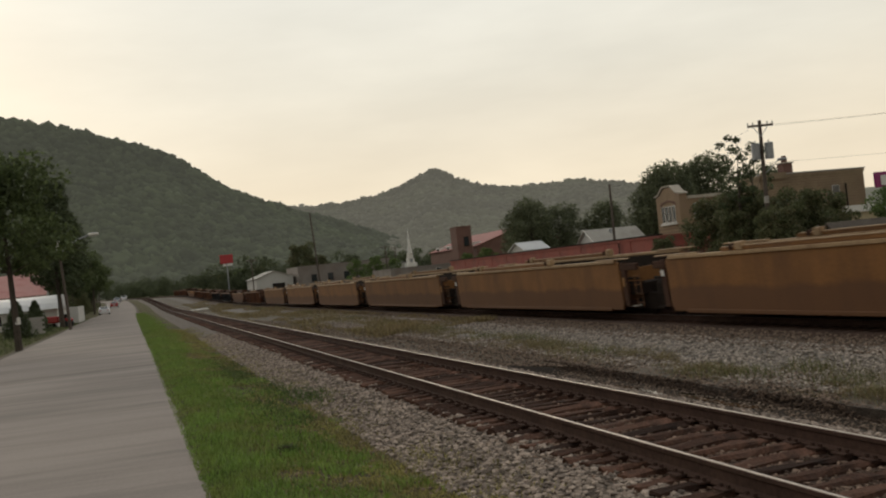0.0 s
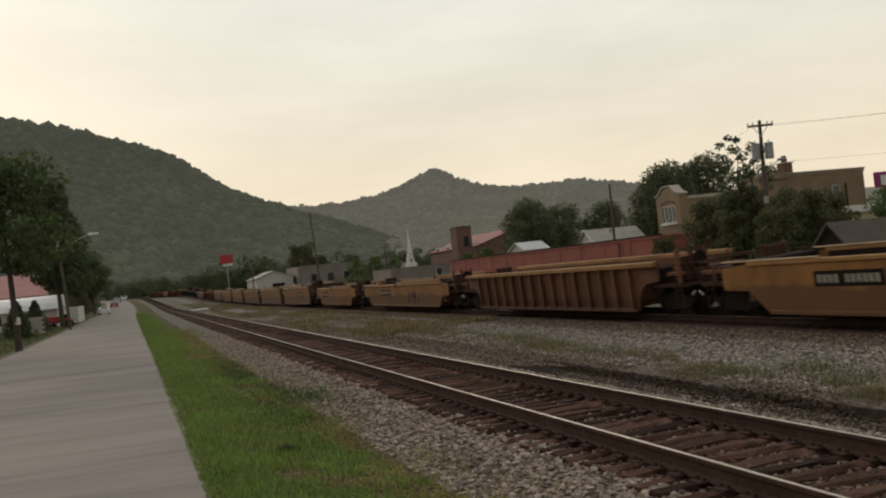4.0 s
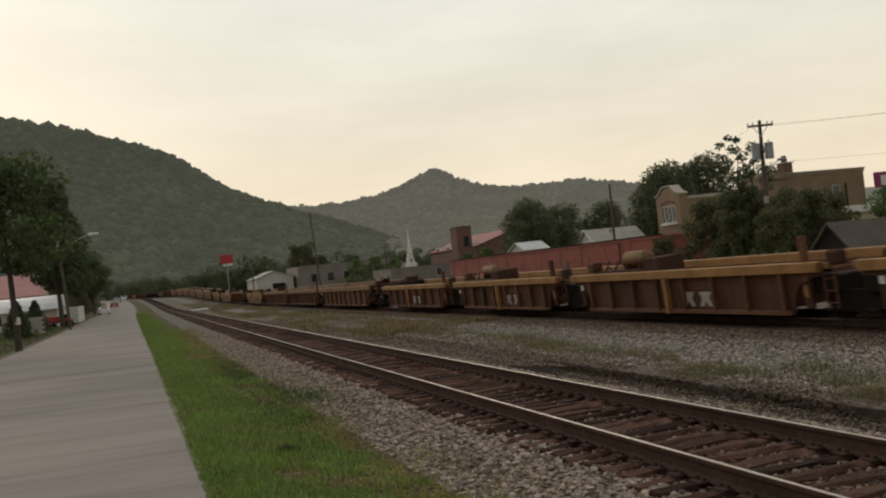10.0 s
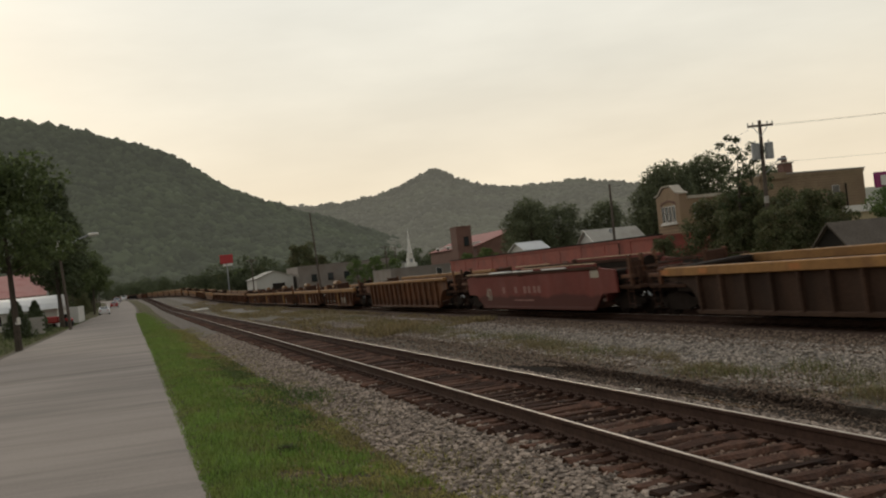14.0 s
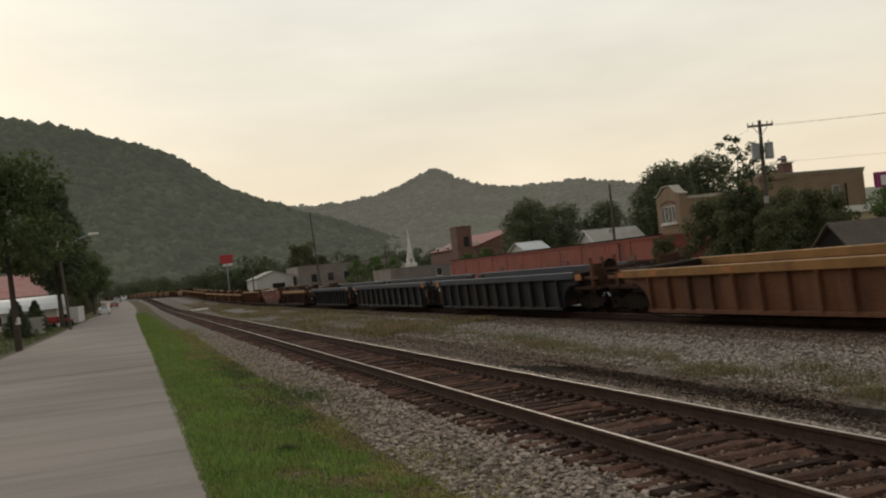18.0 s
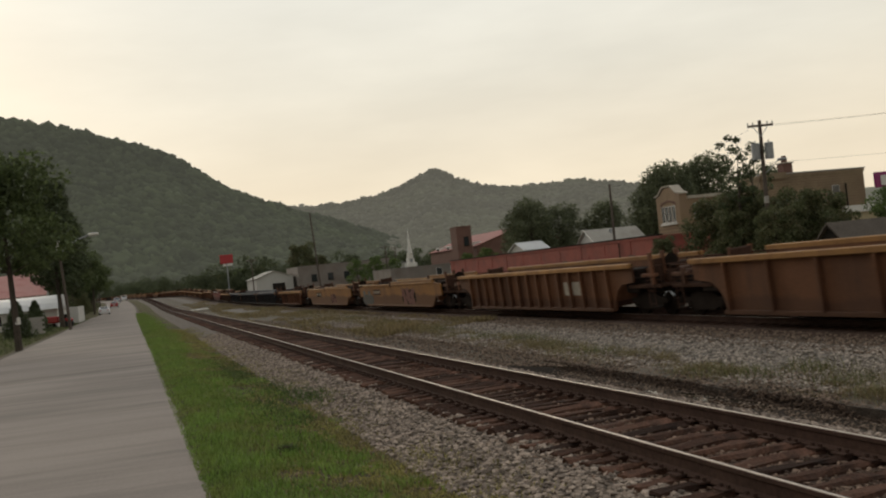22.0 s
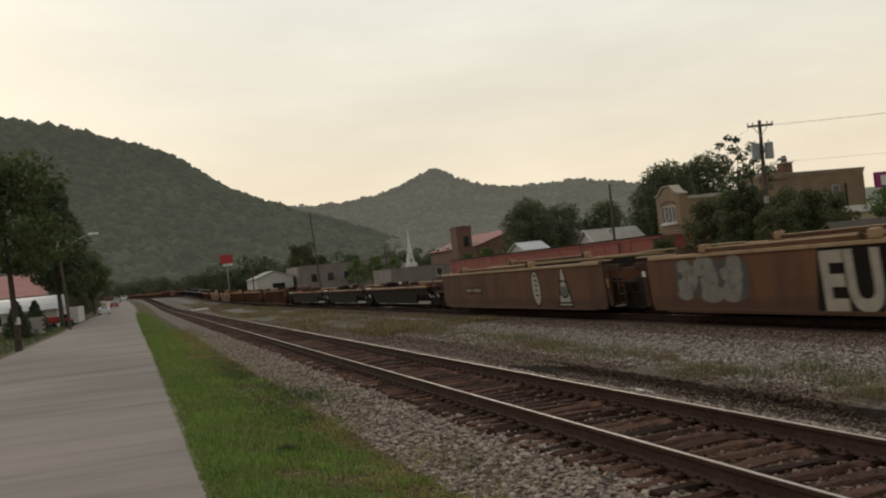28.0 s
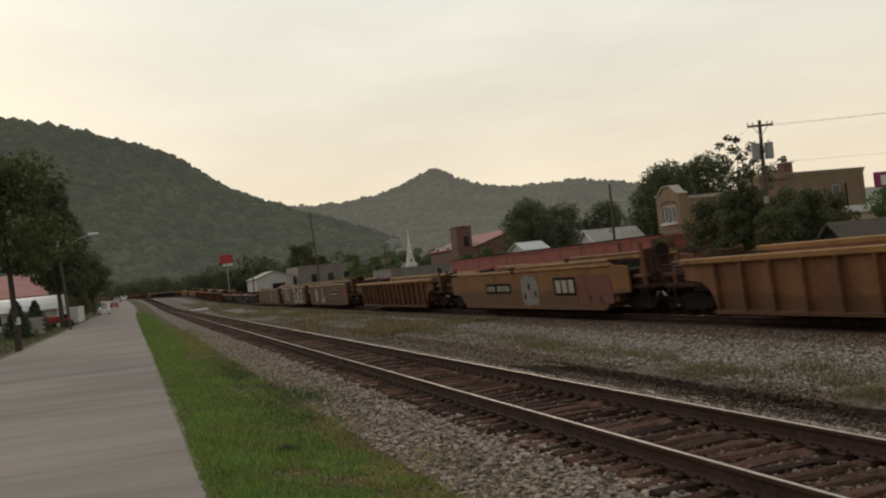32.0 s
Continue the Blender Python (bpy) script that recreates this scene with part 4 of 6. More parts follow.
# the train in running order: type and the place of each car's rear end (metres along the line at the start)
REARS = [("rust_rib", 316.0), ("rust_rib", 293.0), ("husky", 270.5), ("rust_rib", 247.5), ("rust_rib", 224.5), ("dark_rib", 202.0), ("dark_rib", 179.5), ("husky_brown", 157.5), ("rust_rib", 134.5),
         ("smooth_end", 113.0), ("smooth", 93.0), ("smooth", 73.0), ("smooth", 51.0), ("smooth", 29.3), ("smooth_last", 7.5), ("husky", -12.7), ("husky", -36.9), ("rib", -60.0), ("husky", -82.4),
         ("beam_lead", -105.3), ("beam_mid", -124.9), ("beam_last", -148.2), ("beamtag_lead", -165.3), ("beamtag", -180.3), ("beamtag", -196.3), ("beamtag", -212.3), ("beamtag_last", -229.1),
         ("rib", -252.7), ("maroon", -272.6), ("beam_one", -292.0), ("navy_lead", -312.3), ("navy", -334.3), ("navy_last", -355.9), ("yellow_beam", -375.6), ("husky", -399.6), ("husky_tagged", -424.0),
         ("rib", -446.7), ("rib_wide", -470.6), ("rust_rib", -493.8), ("spine", -514.7), ("spine", -532.0), ("spine", -549.4), ("tag_lead", -573.7), ("tag_mid", -592.8), ("tag_last", -614.9),
         ("rib", -638.5), ("husky_lettered", -662.0), ("yellow_rib", -685.5), ("rib", -709.0)]
FRONT = 339.0
A1, A2, A3 = (True, False), (True, True), (False, True)      # sharing a truck at the rear, at both ends, at the front
LAB = {"husky": "smooth dirty-yellow well car with sloped ends, empty", "rib": "rusty ochre well car with upright side ribs, empty", "smooth": "tan smooth-sided well unit, empty",
       "beam": "brown ribbed well unit under a yellow top beam", "navy": "soot-black ribbed well unit with a blue top beam", "maroon": "faded maroon smooth-sided well car with white-topped chord"}
KINDS = {
    "rust_rib": ("rib", "rusty brown well car with upright side ribs, empty", "brown", "ochre", 1.96, 16, (False, False)),
    "dark_rib": ("rib", "dark sooty well car with upright side ribs", "navy", "brown", 1.92, 14, (False, False)),
    "rib": ("rib", LAB["rib"], "ochre", "chord", 1.98, 15, (False, False)),
    "rib_wide": ("rib", LAB["rib"], "ochre", "chord", 1.98, 9, (False, False)),
    "yellow_rib": ("rib", "rust-streaked tan well car with upright side ribs, empty", "rusttan", "chord", 1.98, 13, (False, False)),
    "husky": ("husky", LAB["husky"], "gold", "chord", 1.72, 0, (False, False)),
    "husky_brown": ("husky", LAB["husky"], "ochre", "chord", 1.72, 0, (False, False)),
    "husky_tagged": ("husky", "smooth dirty-yellow well car with sprayed tags", "gold", "chord", 1.76, 0, (False, False)),
    "husky_lettered": ("husky", "yellow smooth well car with a black number panel and sprayed tags", "yellow", "chord", 2.02, 0, (False, False)),
    "smooth": ("smooth", LAB["smooth"], "yellow", "rim", 2.10, 0, A2),
    "smooth_end": ("smooth", LAB["smooth"], "yellow", "rim", 2.10, 0, A1),
    "smooth_last": ("smooth", "tan smooth-sided well unit with a black number panel", "yellow", "rim", 2.10, 0, A3),
    "beam_lead": ("beam", LAB["beam"], "brown", "tanbeam", 1.82, 9, A1),
    "beam_mid": ("beam", LAB["beam"], "brown", "tanbeam", 1.82, 9, A2),
    "beam_last": ("beam", LAB["beam"], "brown", "tanbeam", 1.82, 10, A3),
    "beamtag_lead": ("beam", LAB["beam"], "brown", "chord", 1.66, 8, A1),
    "beamtag": ("beam", LAB["beam"], "brown", "chord", 1.66, 8, A2),
    "beamtag_last": ("beam", LAB["beam"], "brown", "chord", 1.66, 8, A3),
    "beam_one": ("beam", LAB["beam"], "umber", "chord", 1.74, 11, (False, False)),
    "yellow_beam": ("beam", "brown ribbed well car under a bright yellow top beam", "brown", "chord", 1.74, 11, (False, False)),
    "navy_lead": ("beam", LAB["navy"], "navy", "bluebeam", 1.80, 12, A1),
    "navy": ("beam", LAB["navy"], "navy", "bluebeam", 1.80, 12, A2),
    "navy_last": ("beam", LAB["navy"], "navy", "bluebeam", 1.80, 12, A3),
    "maroon": ("husky", LAB["maroon"], "maroon", "deck", 1.92, 0, (False, False)),
    "tag_lead": ("smooth", "rusty tan smooth-sided well unit with white sprayed figures", "ochre", "rim", 2.10, 0, A1),
    "tag_mid": ("smooth", "rusty tan smooth-sided well unit with large sprayed letters", "ochre", "rim", 2.10, 0, A2),
    "tag_last": ("smooth", "rusty tan smooth-sided well unit with white sprayed figures", "ochre", "rim", 2.10, 0, A3),
}


def make_train():
    made, cars = {}, []
    front = FRONT
    for kind, rear in REARS:
        L = front - rear
        key = (kind, round(L, 1))
        mid = (front + rear) / 2
        if key in made and made[key] is not None:
            car = copy_thing(made[key], pose(TRACK, mid, ZB))
        elif kind == "spine":
            car = flat_car(L, L > 20)
        else:
            k, label, body, top, H, ribs, art = KINDS[kind]
            brake = (2, 0) if kind.startswith("beamtag") else (1, 0)
            car = build_car("well_car", label, L, k, M[body], M[top], H, ribs, art, (0.98, 0.75) if H > 2.0 else (0.68, 0.68), brake, 0.36 if top == "tanbeam" else 0.27)
        made.setdefault(key, car)
        car.matrix_basis = pose(TRACK, mid, ZB)
        cars.append((car, mid, kind, L))
        front = rear
    return cars


TRAIN = make_train()


H_OF = {k: v[4] for k, v in KINDS.items()}


def mark_cars():
    for i, (car, mid, kind, L) in enumerate(TRAIN):
        if kind == "husky":
            number_panel(car, 2.9, 5.4, 1.0, 1.42)
            if L > 22:
                bubble_tag(car, -4.0, -1.8, 0.42, 1.25, 3, M["tagred"], M["black"], i)
        elif kind == "husky_tagged":
            number_panel(car, 3.9, 6.1, 1.06, 1.47, False)
            t = decal(car, [(9.3, 0.34), (7.0, 0.34), (6.2, 0.55), (6.35, 0.95), (6.9, 1.12), (9.4, 1.10), (9.75, 0.72)], M["slate"], "sprayed_tag", "dark slate sprayed tag with two pale peaks")
            for c in (9.0, 7.4):
                part("peak", prism(blob(c - 0.42, c + 0.42, 1.0, 1.46, 14, 1.6), "x", FACE - 0.010, FACE - 0.0064), M["tagblue"], t)
            bubble_tag(car, -4.9, -1.9, 0.36, 1.5, 3, M["tagred"], M["black"], 5)
        elif kind == "husky_lettered":
            number_panel(car, 1.35, 4.7, 0.96, 1.47)
            t = decal(car, blob(-1.9, 0.2, 0.36, 1.82, 20, 2.6, 0.12, 7), M["taggrey"], "sprayed_tag", "pale grey sprayed tag with dark strokes")
            for u, w in ((-1.45, 0.9), (-0.8, 1.25), (-0.25, 0.8)):
                part("stroke", prism(rect(u - 0.12, u + 0.10, w - 0.12, w + 0.16), "x", FACE - 0.010, FACE - 0.0064), M["black"], t)
            decal(car, rect(-5.6, -3.5, 0.84, 1.62), M["black"], "logo_panel", "black panel with plain pale logo blocks")
            for k in range(3):
                part("logo_block", prism(rect(-5.4 + k * 0.62, -4.95 + k * 0.62, 0.96, 1.5), "x", FACE - 0.012, FACE - 0.0064), M["tagwhite"], car)
            bubble_tag(car, -8.6, -5.7, 0.42, 1.7, 3, M["tagred"], M["maroon"], 9)
        elif kind == "smooth_last":
            number_panel(car, -4.3, -1.0, 1.04, 1.5)
        elif kind == "tag_lead":
            figures(car, -7.6, -6.1, -4.5, -3.5)
            number_panel(car, 3.0, 5.4, 1.0, 1.35, False)
        elif kind == "tag_mid":
            decal(car, [(-6.75, 0.33), (-0.45, 0.33), (-0.75, 2.08), (-6.35, 2.08)], M["black"], "sprayed_ground", "black sprayed ground under pale letters")
            lettering(car, "EUADE", -0.72, 0.42, 1.56, M["tagwhite"], 0.86, "sprayed_letters", "large pale sprayed block letters", 0.006, 0.0, 0.075)
            bubble_tag(car, 2.4, 6.1, 0.55, 2.04, 3, M["taggrey"], M["slate"], 11)
        elif kind == "tag_last":
            figures(car, 1.55, 3.7, 5.05, 6.45)
            number_panel(car, -4.75, -1.4, 1.02, 1.42)
            for k in range(7):
                u = -3.1 - k * 0.22
                decal(car, [(u, 1.58), (u - 0.05, 1.58), (u - 0.02 - 0.10 * (k % 3), 1.86), (u + 0.03 - 0.10 * (k % 3), 1.86)], M["taggrey"], "sprayed_scrawl", "pale sprayed scrawl", 0.0005 * k)
        elif kind == "maroon":
            lettering(car, "40", 5.6, 0.66, 0.62, M["tagwhite"], 0.9, "capacity_number", "pale stencilled number")
            decal(car, rect(-6.9, -6.2, 1.54, 1.86), M["tagwhite"], "stencil_block", "pale stencilled data block")
            for y in (3.2, 1.7, 0.6, 0.1, -0.5, -1.0):
                decal(car, rect(y - 0.22, y + 0.10, 0.98, 1.30), M["faintmark"], "stencil_bar", "faint worn stencil bar")
            decal(car, rect(-0.3, 2.0, 0.62, 0.68), M["faintmark"], "stencil_bar", "faint worn stencil bar")
            for y in (-3.0, 0.4, 3.4):
                part("chord_guard", boxm(-1.58, -1.34, y - 1.2, y + 1.2, 1.975, 2.04, 0.02), M["white"], car, "white chord guard")
        elif kind.startswith("beamtag"):
            if kind != "beamtag_lead":
                top_tank(car, L, H_OF[kind])
            if kind == "beamtag_last":
                for y in (L / 2 - 3.0, L / 2 - 4.6, L / 2 - 6.0):
                    number_panel(car, y - 0.62, y + 0.62, 0.40, 0.78)
            part("logo_panel", boxm(FACE - 0.05, FACE - 0.0005, -2.5, -0.4, 0.36, 1.0), M["deck"], car, "dark panel with pale logo blocks")
            for a, b in ((-2.28, -1.60), (-1.32, -0.64)):
                part("logo_block", prism([(a, 0.45), (a + 0.2, 0.45), (a + 0.34, 0.66), (b - 0.2, 0.45), (b, 0.45), (b - 0.14, 0.70), (b, 0.92), (a, 0.92), (a + 0.16, 0.70)], "x", FACE - 0.058, FACE - 0.0505), M["tagwhite"], car)
            part("stanchion", boxm(FACE - 0.20, FACE, 0.1, 0.3, 0.2, 1.38, 0.02), M["chord"], car)
        elif kind in ("beam_lead", "beam_mid", "beam_last", "beam_one", "yellow_beam"):
            for y in (L / 2 - 2.0, L / 2 - 4.2, L / 2 - 8.5, -L / 2 + 2.6, -L / 2 + 4.4):
                part("painted_patch", boxm(-1.665, -1.652, y - 0.22, y + 0.22, H_OF[kind] - 0.22, H_OF[kind] - 0.05), M["signorange"], car, "fresh yellow paint patch")
        elif kind.startswith("navy"):
            for y in (L / 2 - 1.6, -L / 2 + 1.5):
                part("reflector_plate", boxm(-1.665, -1.652, y - 0.26, y + 0.26, 1.48, 1.74), M["signorange"], car, "orange plate")
        elif kind == "rib" and -460 < mid < -420:
            part("logo_panel", prism([(-5.1, 0.85), (-3.6, 0.85), (-3.6, 1.4), (-5.1, 1.4)], "x", FACE - 0.012, FACE - 0.001), M["tagwhite"], car, "pale worn logo blocks")


mark_cars()


CANT = 3.6      # the far rail lies higher, for the bend


def rail_pose(s):
    """The pose of a car whose middle is s metres along the line."""
    d = 6.0
    x0, x1, z0, z1 = bend(s - d), bend(s + d), rise(s - d), rise(s + d)
    turn = -math.degrees(math.atan2(x1 - x0, 2 * d))
    tilt = math.degrees(math.atan2(z1 - z0, 2 * d))
    return pose(TRACK + (x0 + x1) / 2, s, ZB + 0.075 + (z0 + z1) / 2, tilt, -CANT, turn)


def motions():
    for car, mid, kind, L in TRAIN:
        walk(car, [(t, rail_pose(mid + SPEED * t)) for t in range(0, 33, 2)])




# ---- trackside: ties, ballast, ditch, grass and weeds ----
def make_ties():
    rng = random.Random(7)
    meshes = []
    for k in range(6):
        bm = boxm(-1.30, 1.30, -0.076, 0.076, -0.17, 0.0, 0.026)
        bmesh.ops.subdivide_edges(bm, edges=[e for e in bm.edges if e.calc_length() > 2], cuts=9)
        for v in bm.verts:
            v.co += Vector((rng.uniform(-0.05, 0.05), rng.uniform(-0.024, 0.024), rng.uniform(-0.022, 0.016)))
        meshes.append(mesh_of("tie", bm, M["tie"]))
    bm = boxm(-0.17, 0.17, -0.085, 0.085, 0.0, 0.016)
    for sx, sy in ((-0.10, -0.05), (-0.10, 0.05), (0.10, -0.05), (0.10, 0.05)):
        box(bm, sx - 0.014, sx + 0.014, sy - 0.014, sy + 0.014, 0.016, 0.046)
    plate = mesh_of("tie_plate", bm, M["rail"])
    mid = (RAIL_A + RAIL_B) / 2
    y = 2.0
    n = 0
    while n < 290:
        part("tie", meshes[rng.randrange(6)], None, near_track, at=pose(mid + bend(y) + rng.uniform(-0.05, 0.05), y, -0.17 + rise(y) + rng.uniform(-0.012, 0.01), 0, 0, rng.uniform(-1.5, 1.5)))
        if n < 110:
            for x in (RAIL_A, RAIL_B):
                part("tie_plate", plate, None, near_track, at=pose(x + bend(y), y, -0.172 + rise(y)))
        y += 0.355 + rng.uniform(-0.02, 0.02)
        n += 1
    # the rest of the ties, joined
    bm = bmesh.new()
    while y < 330:
        box(bm, mid + bend(y) - 1.3, mid + bend(y) + 1.3, y - 0.11, y + 0.11, -0.33 + rise(y), -0.178 + rise(y))
        y += 0.42
    tagged(part("far_ties", bm, M["tie"], near_track), kind="stuff")
    bm = bmesh.new()
    y = 8.0
    while y < 120:
        bmesh.ops.rotate(bm, verts=list({v for f in box(bm, TRACK - 1.3, TRACK + 1.3, y - 0.11, y + 0.11, ZB - 0.33, ZB - 0.12).faces[-6:] for v in f.verts}), cent=(TRACK, y, ZB - 0.18), matrix=Matrix.Rotation(radians(-3.6), 3, "Y"))
        y += 0.5
    tagged(part("far_ties", bm, M["tie"], far_track), kind="stuff")


make_ties()


def ground_z(x, y):
    xs = [q[0] for q in PROFILE]
    zs = [q[1] for q in PROFILE]
    return float(np.interp(x - bend(y), xs, zs)) + rise(y)


def make_stones(name, label, n, area, size, material, seed, bias=1.6, lift=0.0):
    rng = np.random.default_rng(seed)
    bm = bmesh.new()
    bmesh.ops.create_icosphere(bm, subdivisions=1, radius=1)
    base = np.array([v.co for v in bm.verts])
    tri = np.array([[v.index for v in f.verts] for f in bm.faces])
    bm.free()
    shapes = [base * rng.uniform(0.45, 1.35, (len(base), 1)) * np.array([1, 0.8, 0.62]) for _ in range(12)]
    x0, x1, y0, y1 = area
    y = y0 + (y1 - y0) * rng.uniform(size=n) ** bias
    x = rng.uniform(x0, x1, n)
    sc = size * (0.5 + 1.1 * rng.uniform(size=n) ** 1.8)
    t = rng.uniform(0, 6.28, n)
    co, si = np.cos(t)[:, None], np.sin(t)[:, None]
    B = np.array(shapes)[rng.integers(12, size=n)]
    B = np.stack([B[:, :, 0] * co - B[:, :, 1] * si, B[:, :, 0] * si + B[:, :, 1] * co, B[:, :, 2]], 2)
    # all lie before the line's rise and bend
    z = np.interp(x, [q[0] for q in PROFILE], [q[1] for q in PROFILE])
    if x0 < 10 and y1 > 60:
        z = np.where(x < 10.7, np.interp(x, [7.3, 8, 10.8], [-0.37, -0.62, -1.04]), z)
    V = (B * sc[:, None, None] + np.stack([x, y, z + sc * 0.25 + lift], 1)[:, None, :]).reshape(-1, 3)
    F = (tri[None] + (np.arange(n) * len(base))[:, None, None]).reshape(-1, 3)
    tagged(new(name, raw_mesh(name, V, F, material)), label, "gravel", kind="stuff")


make_stones("ballast_shoulder", "loose grey-brown ballast stones beside the track", 30000, (2.85, 4.2, 6, 50), 0.032, M["stone"], 21, 1.7)
make_stones("ballast_cribs", "rust-stained ballast between the ties", 22000, (3.9, 6.7, 5, 42), 0.025, M["stone_rust"], 22, 1.6, -0.002)
make_stones("ballast_far_edge", "pale ballast along the far rail", 9000, (6.2, 7.5, 6, 50), 0.032, M["stone"], 23, 1.6)
make_stones("ballast_bank_top", "dusty brown crushed stone beside the far track", 14000, (14.6, 16.9, 11, 75), 0.036, M["stone_brown"], 29, 1.5)
make_stones("ballast_bank", "pale crushed-stone bank before the far track", 38000, (11.2, 15.4, 11, 75), 0.038, M["stone_pale"], 24, 1.5)
make_stones("cinder_gravel", "scattered stones in dark dirt beyond the ditch", 16000, (10.62, 12.4, 8, 60), 0.036, M["stone_brown"], 25, 1.5)
make_stones("verge_stones", "stray stones in the grass verge", 4200, (1.5, 3.1, 6, 40), 0.026, M["stone_brown"], 26, 1.5)

make_stones("ditch_stones", "muddy stones and clods lying in the wet ditch", 9000, (8.6, 10.4, 8, 24), 0.022, M["stone_brown"], 27, 1.2)
# clods in a dark tone that also paints in the bank's shadow line
make_stones("ditch_bank_clods", "earth clods and stones on the ditch bank, dark as its shadow line", 3400, (10.40, 10.66, 8, 24), 0.034, M["mud_stone"], 28, 1.2)
make_stones("dirt_stones", "brown stones lying in the dirt between the tracks", 9000, (7.4, 12.0, 22, 80), 0.036, M["stone_brown"], 38, 1.5)
for y0, y1, x0, x1 in ((16.5, 18.8, 9.66, 10.02), (13.6, 16.5, 9.9, 10.44)):
    n = 14
    rim = [((x0 + x1) / 2 + (x1 - x0) / 2 * math.cos(6.283 * i / n) * (1 + 0.15 * math.sin(5 * i)), (y0 + y1) / 2 + (y1 - y0) / 2 * math.sin(6.283 * i / n)) for i in range(n)]
    bm = bmesh.new()
    bm.faces.new([bm.verts.new((x, y, -1.10)) for x, y in rim])
    bmesh.ops.extrude_face_region(bm, geom=list(bm.faces))
    for v in list(bm.verts)[:n]:
        v.co.z = -1.2
    bmesh.ops.recalc_face_normals(bm, faces=bm.faces)
    tagged(new("water_ditch", mesh_of("ditch_water", bm, M["water"])), "still dark puddle standing in the trackside ditch", "water", kind="structure")


def make_blades(name, label, category, n, place, height, width, material, seed, lean=0.5):
    """Blades of grass: tapering strips of two pieces, bent over."""
    rng = np.random.default_rng(seed)
    V, F = [], []
    i = 0
    for _ in range(n):
        q = place(rng)
        if q is None:
            continue
        x, y, k = q
        z = ground_z(x, y)
        h = height * k * rng.uniform(0.5, 1.3)
        a = rng.uniform(0, 6.28)
        dx, dy = math.cos(a), math.sin(a)
        b = h * lean * rng.uniform(0.2, 1.0)
        w = width * rng.uniform(0.7, 1.3)
        V += [(x - dy * w, y + dx * w, z), (x + dy * w, y - dx * w, z),
              (x + dx * b * 0.35 - dy * w * 0.7, y + dy * b * 0.35 + dx * w * 0.7, z + h * 0.6), (x + dx * b * 0.35 + dy * w * 0.7, y + dy * b * 0.35 - dx * w * 0.7, z + h * 0.6),
              (x + dx * b, y + dy * b, z + h)]
        F += [(i, i + 1, i + 3), (i, i + 3, i + 2), (i + 2, i + 3, i + 4)]
        i += 5
    tagged(new(name, raw_mesh(name, V, F, material)), label, category, kind="stuff")


BARE = ((2.1, 9.9, 0.45, 0.5), (1.5, 10.5, 0.35, 0.35), (2.6, 12.3, 0.3, 0.7), (3.3, 17.6, 0.5, 0.9), (2.0, 33.5, 0.5, 2.5), (2.6, 15.0, 0.35, 0.8), (2.35, 24.0, 0.3, 1.0), (2.2, 18.2, 0.25, 0.8))


def bareness(x, y):
    """How bare the earth of the verge is: worn patches, and tatters towards the stones."""
    q = 0.0
    for cx, cy, rx, ry in BARE:
        q = max(q, 1.25 - math.hypot((x - cx) / rx, (y - cy) / ry) * 0.8)
    n = noise.noise(Vector((x * 1.1, y * 0.5, 3.0))) * 0.6 + noise.noise(Vector((x * 3.4, y * 1.7, 8.0))) * 0.4
    edge = (x - 0.6 + 0.0065 * max(0.0, y - 8)) / 3.0
    return max(q + n * 0.8, n + (edge - 0.32) * 1.9)


def verge(rng):
    y = 6 + 150 * rng.uniform() ** 2.7
    left = 0.58 - 0.0065 * max(0.0, y - 8)
    x = left - 0.06 + (3.3 - left) * rng.uniform() ** 1.15
    if bareness(x, y) > 0.22 + 0.5 * rng.uniform():
        return None
    lump = noise.noise(Vector((x * 2.2, y * 1.1, 5.0))) * 0.5 + 0.5
    broad = noise.noise(Vector((x * 0.8, y * 0.35, 9.0))) * 0.5 + 0.5
    rim = min(1.0, 0.35 + (x - left + 0.06) * 2.2)
    return x, y, rim * (0.30 + 0.85 * lump + 0.55 * broad)


make_blades("grass_verge", "lush short green grass verge with bare earthy patches", "grass", 170000, verge, 0.075, 0.0060, M["grass"], 31, 0.9)


def mossy(rng):
    y = 6 + 60 * rng.uniform() ** 2.0
    x = 2.35 + rng.normal() * 0.55
    n = noise.noise(Vector((x * 1.3, y * 0.6, 17.0))) * 0.6 + noise.noise(Vector((x * 4, y * 2, 5.0))) * 0.4
    if n < -0.22 or not 1.2 < x < 3.7:
        return None
    return x, y, 0.7 + 0.8 * n


make_blades("mossy_edge", "thin olive moss and dry grass edging the ballast", "grass", 84000, mossy, 0.055, 0.007, M["grass_dry"], 35, 1.0)


def tuft(rng):
    spots = ((2.37, 25.2, 0.2, 1.2), (2.74, 19.9, 0.25, 0.9), (2.15, 24.2, 0.2, 0.9), (1.67, 12.1, 0.05, 0.06), (2.6, 22.2, 0.3, 1.2), (3.1, 18.6, 0.2, 0.6), (2.3, 29, 0.3, 1.6), (2.3, 15.6, 0.25, 0.9), (2.1, 17.5, 0.25, 0.9))
    c = spots[rng.integers(len(spots))]
    return c[0] + rng.normal() * c[2], c[1] + rng.normal() * c[3], 0.9


make_blades("verge_tufts", "dark green leafy tufts at the edge of the stones", "grass", 4600, tuft, 0.10, 0.008, M["tuft"], 36, 0.9)


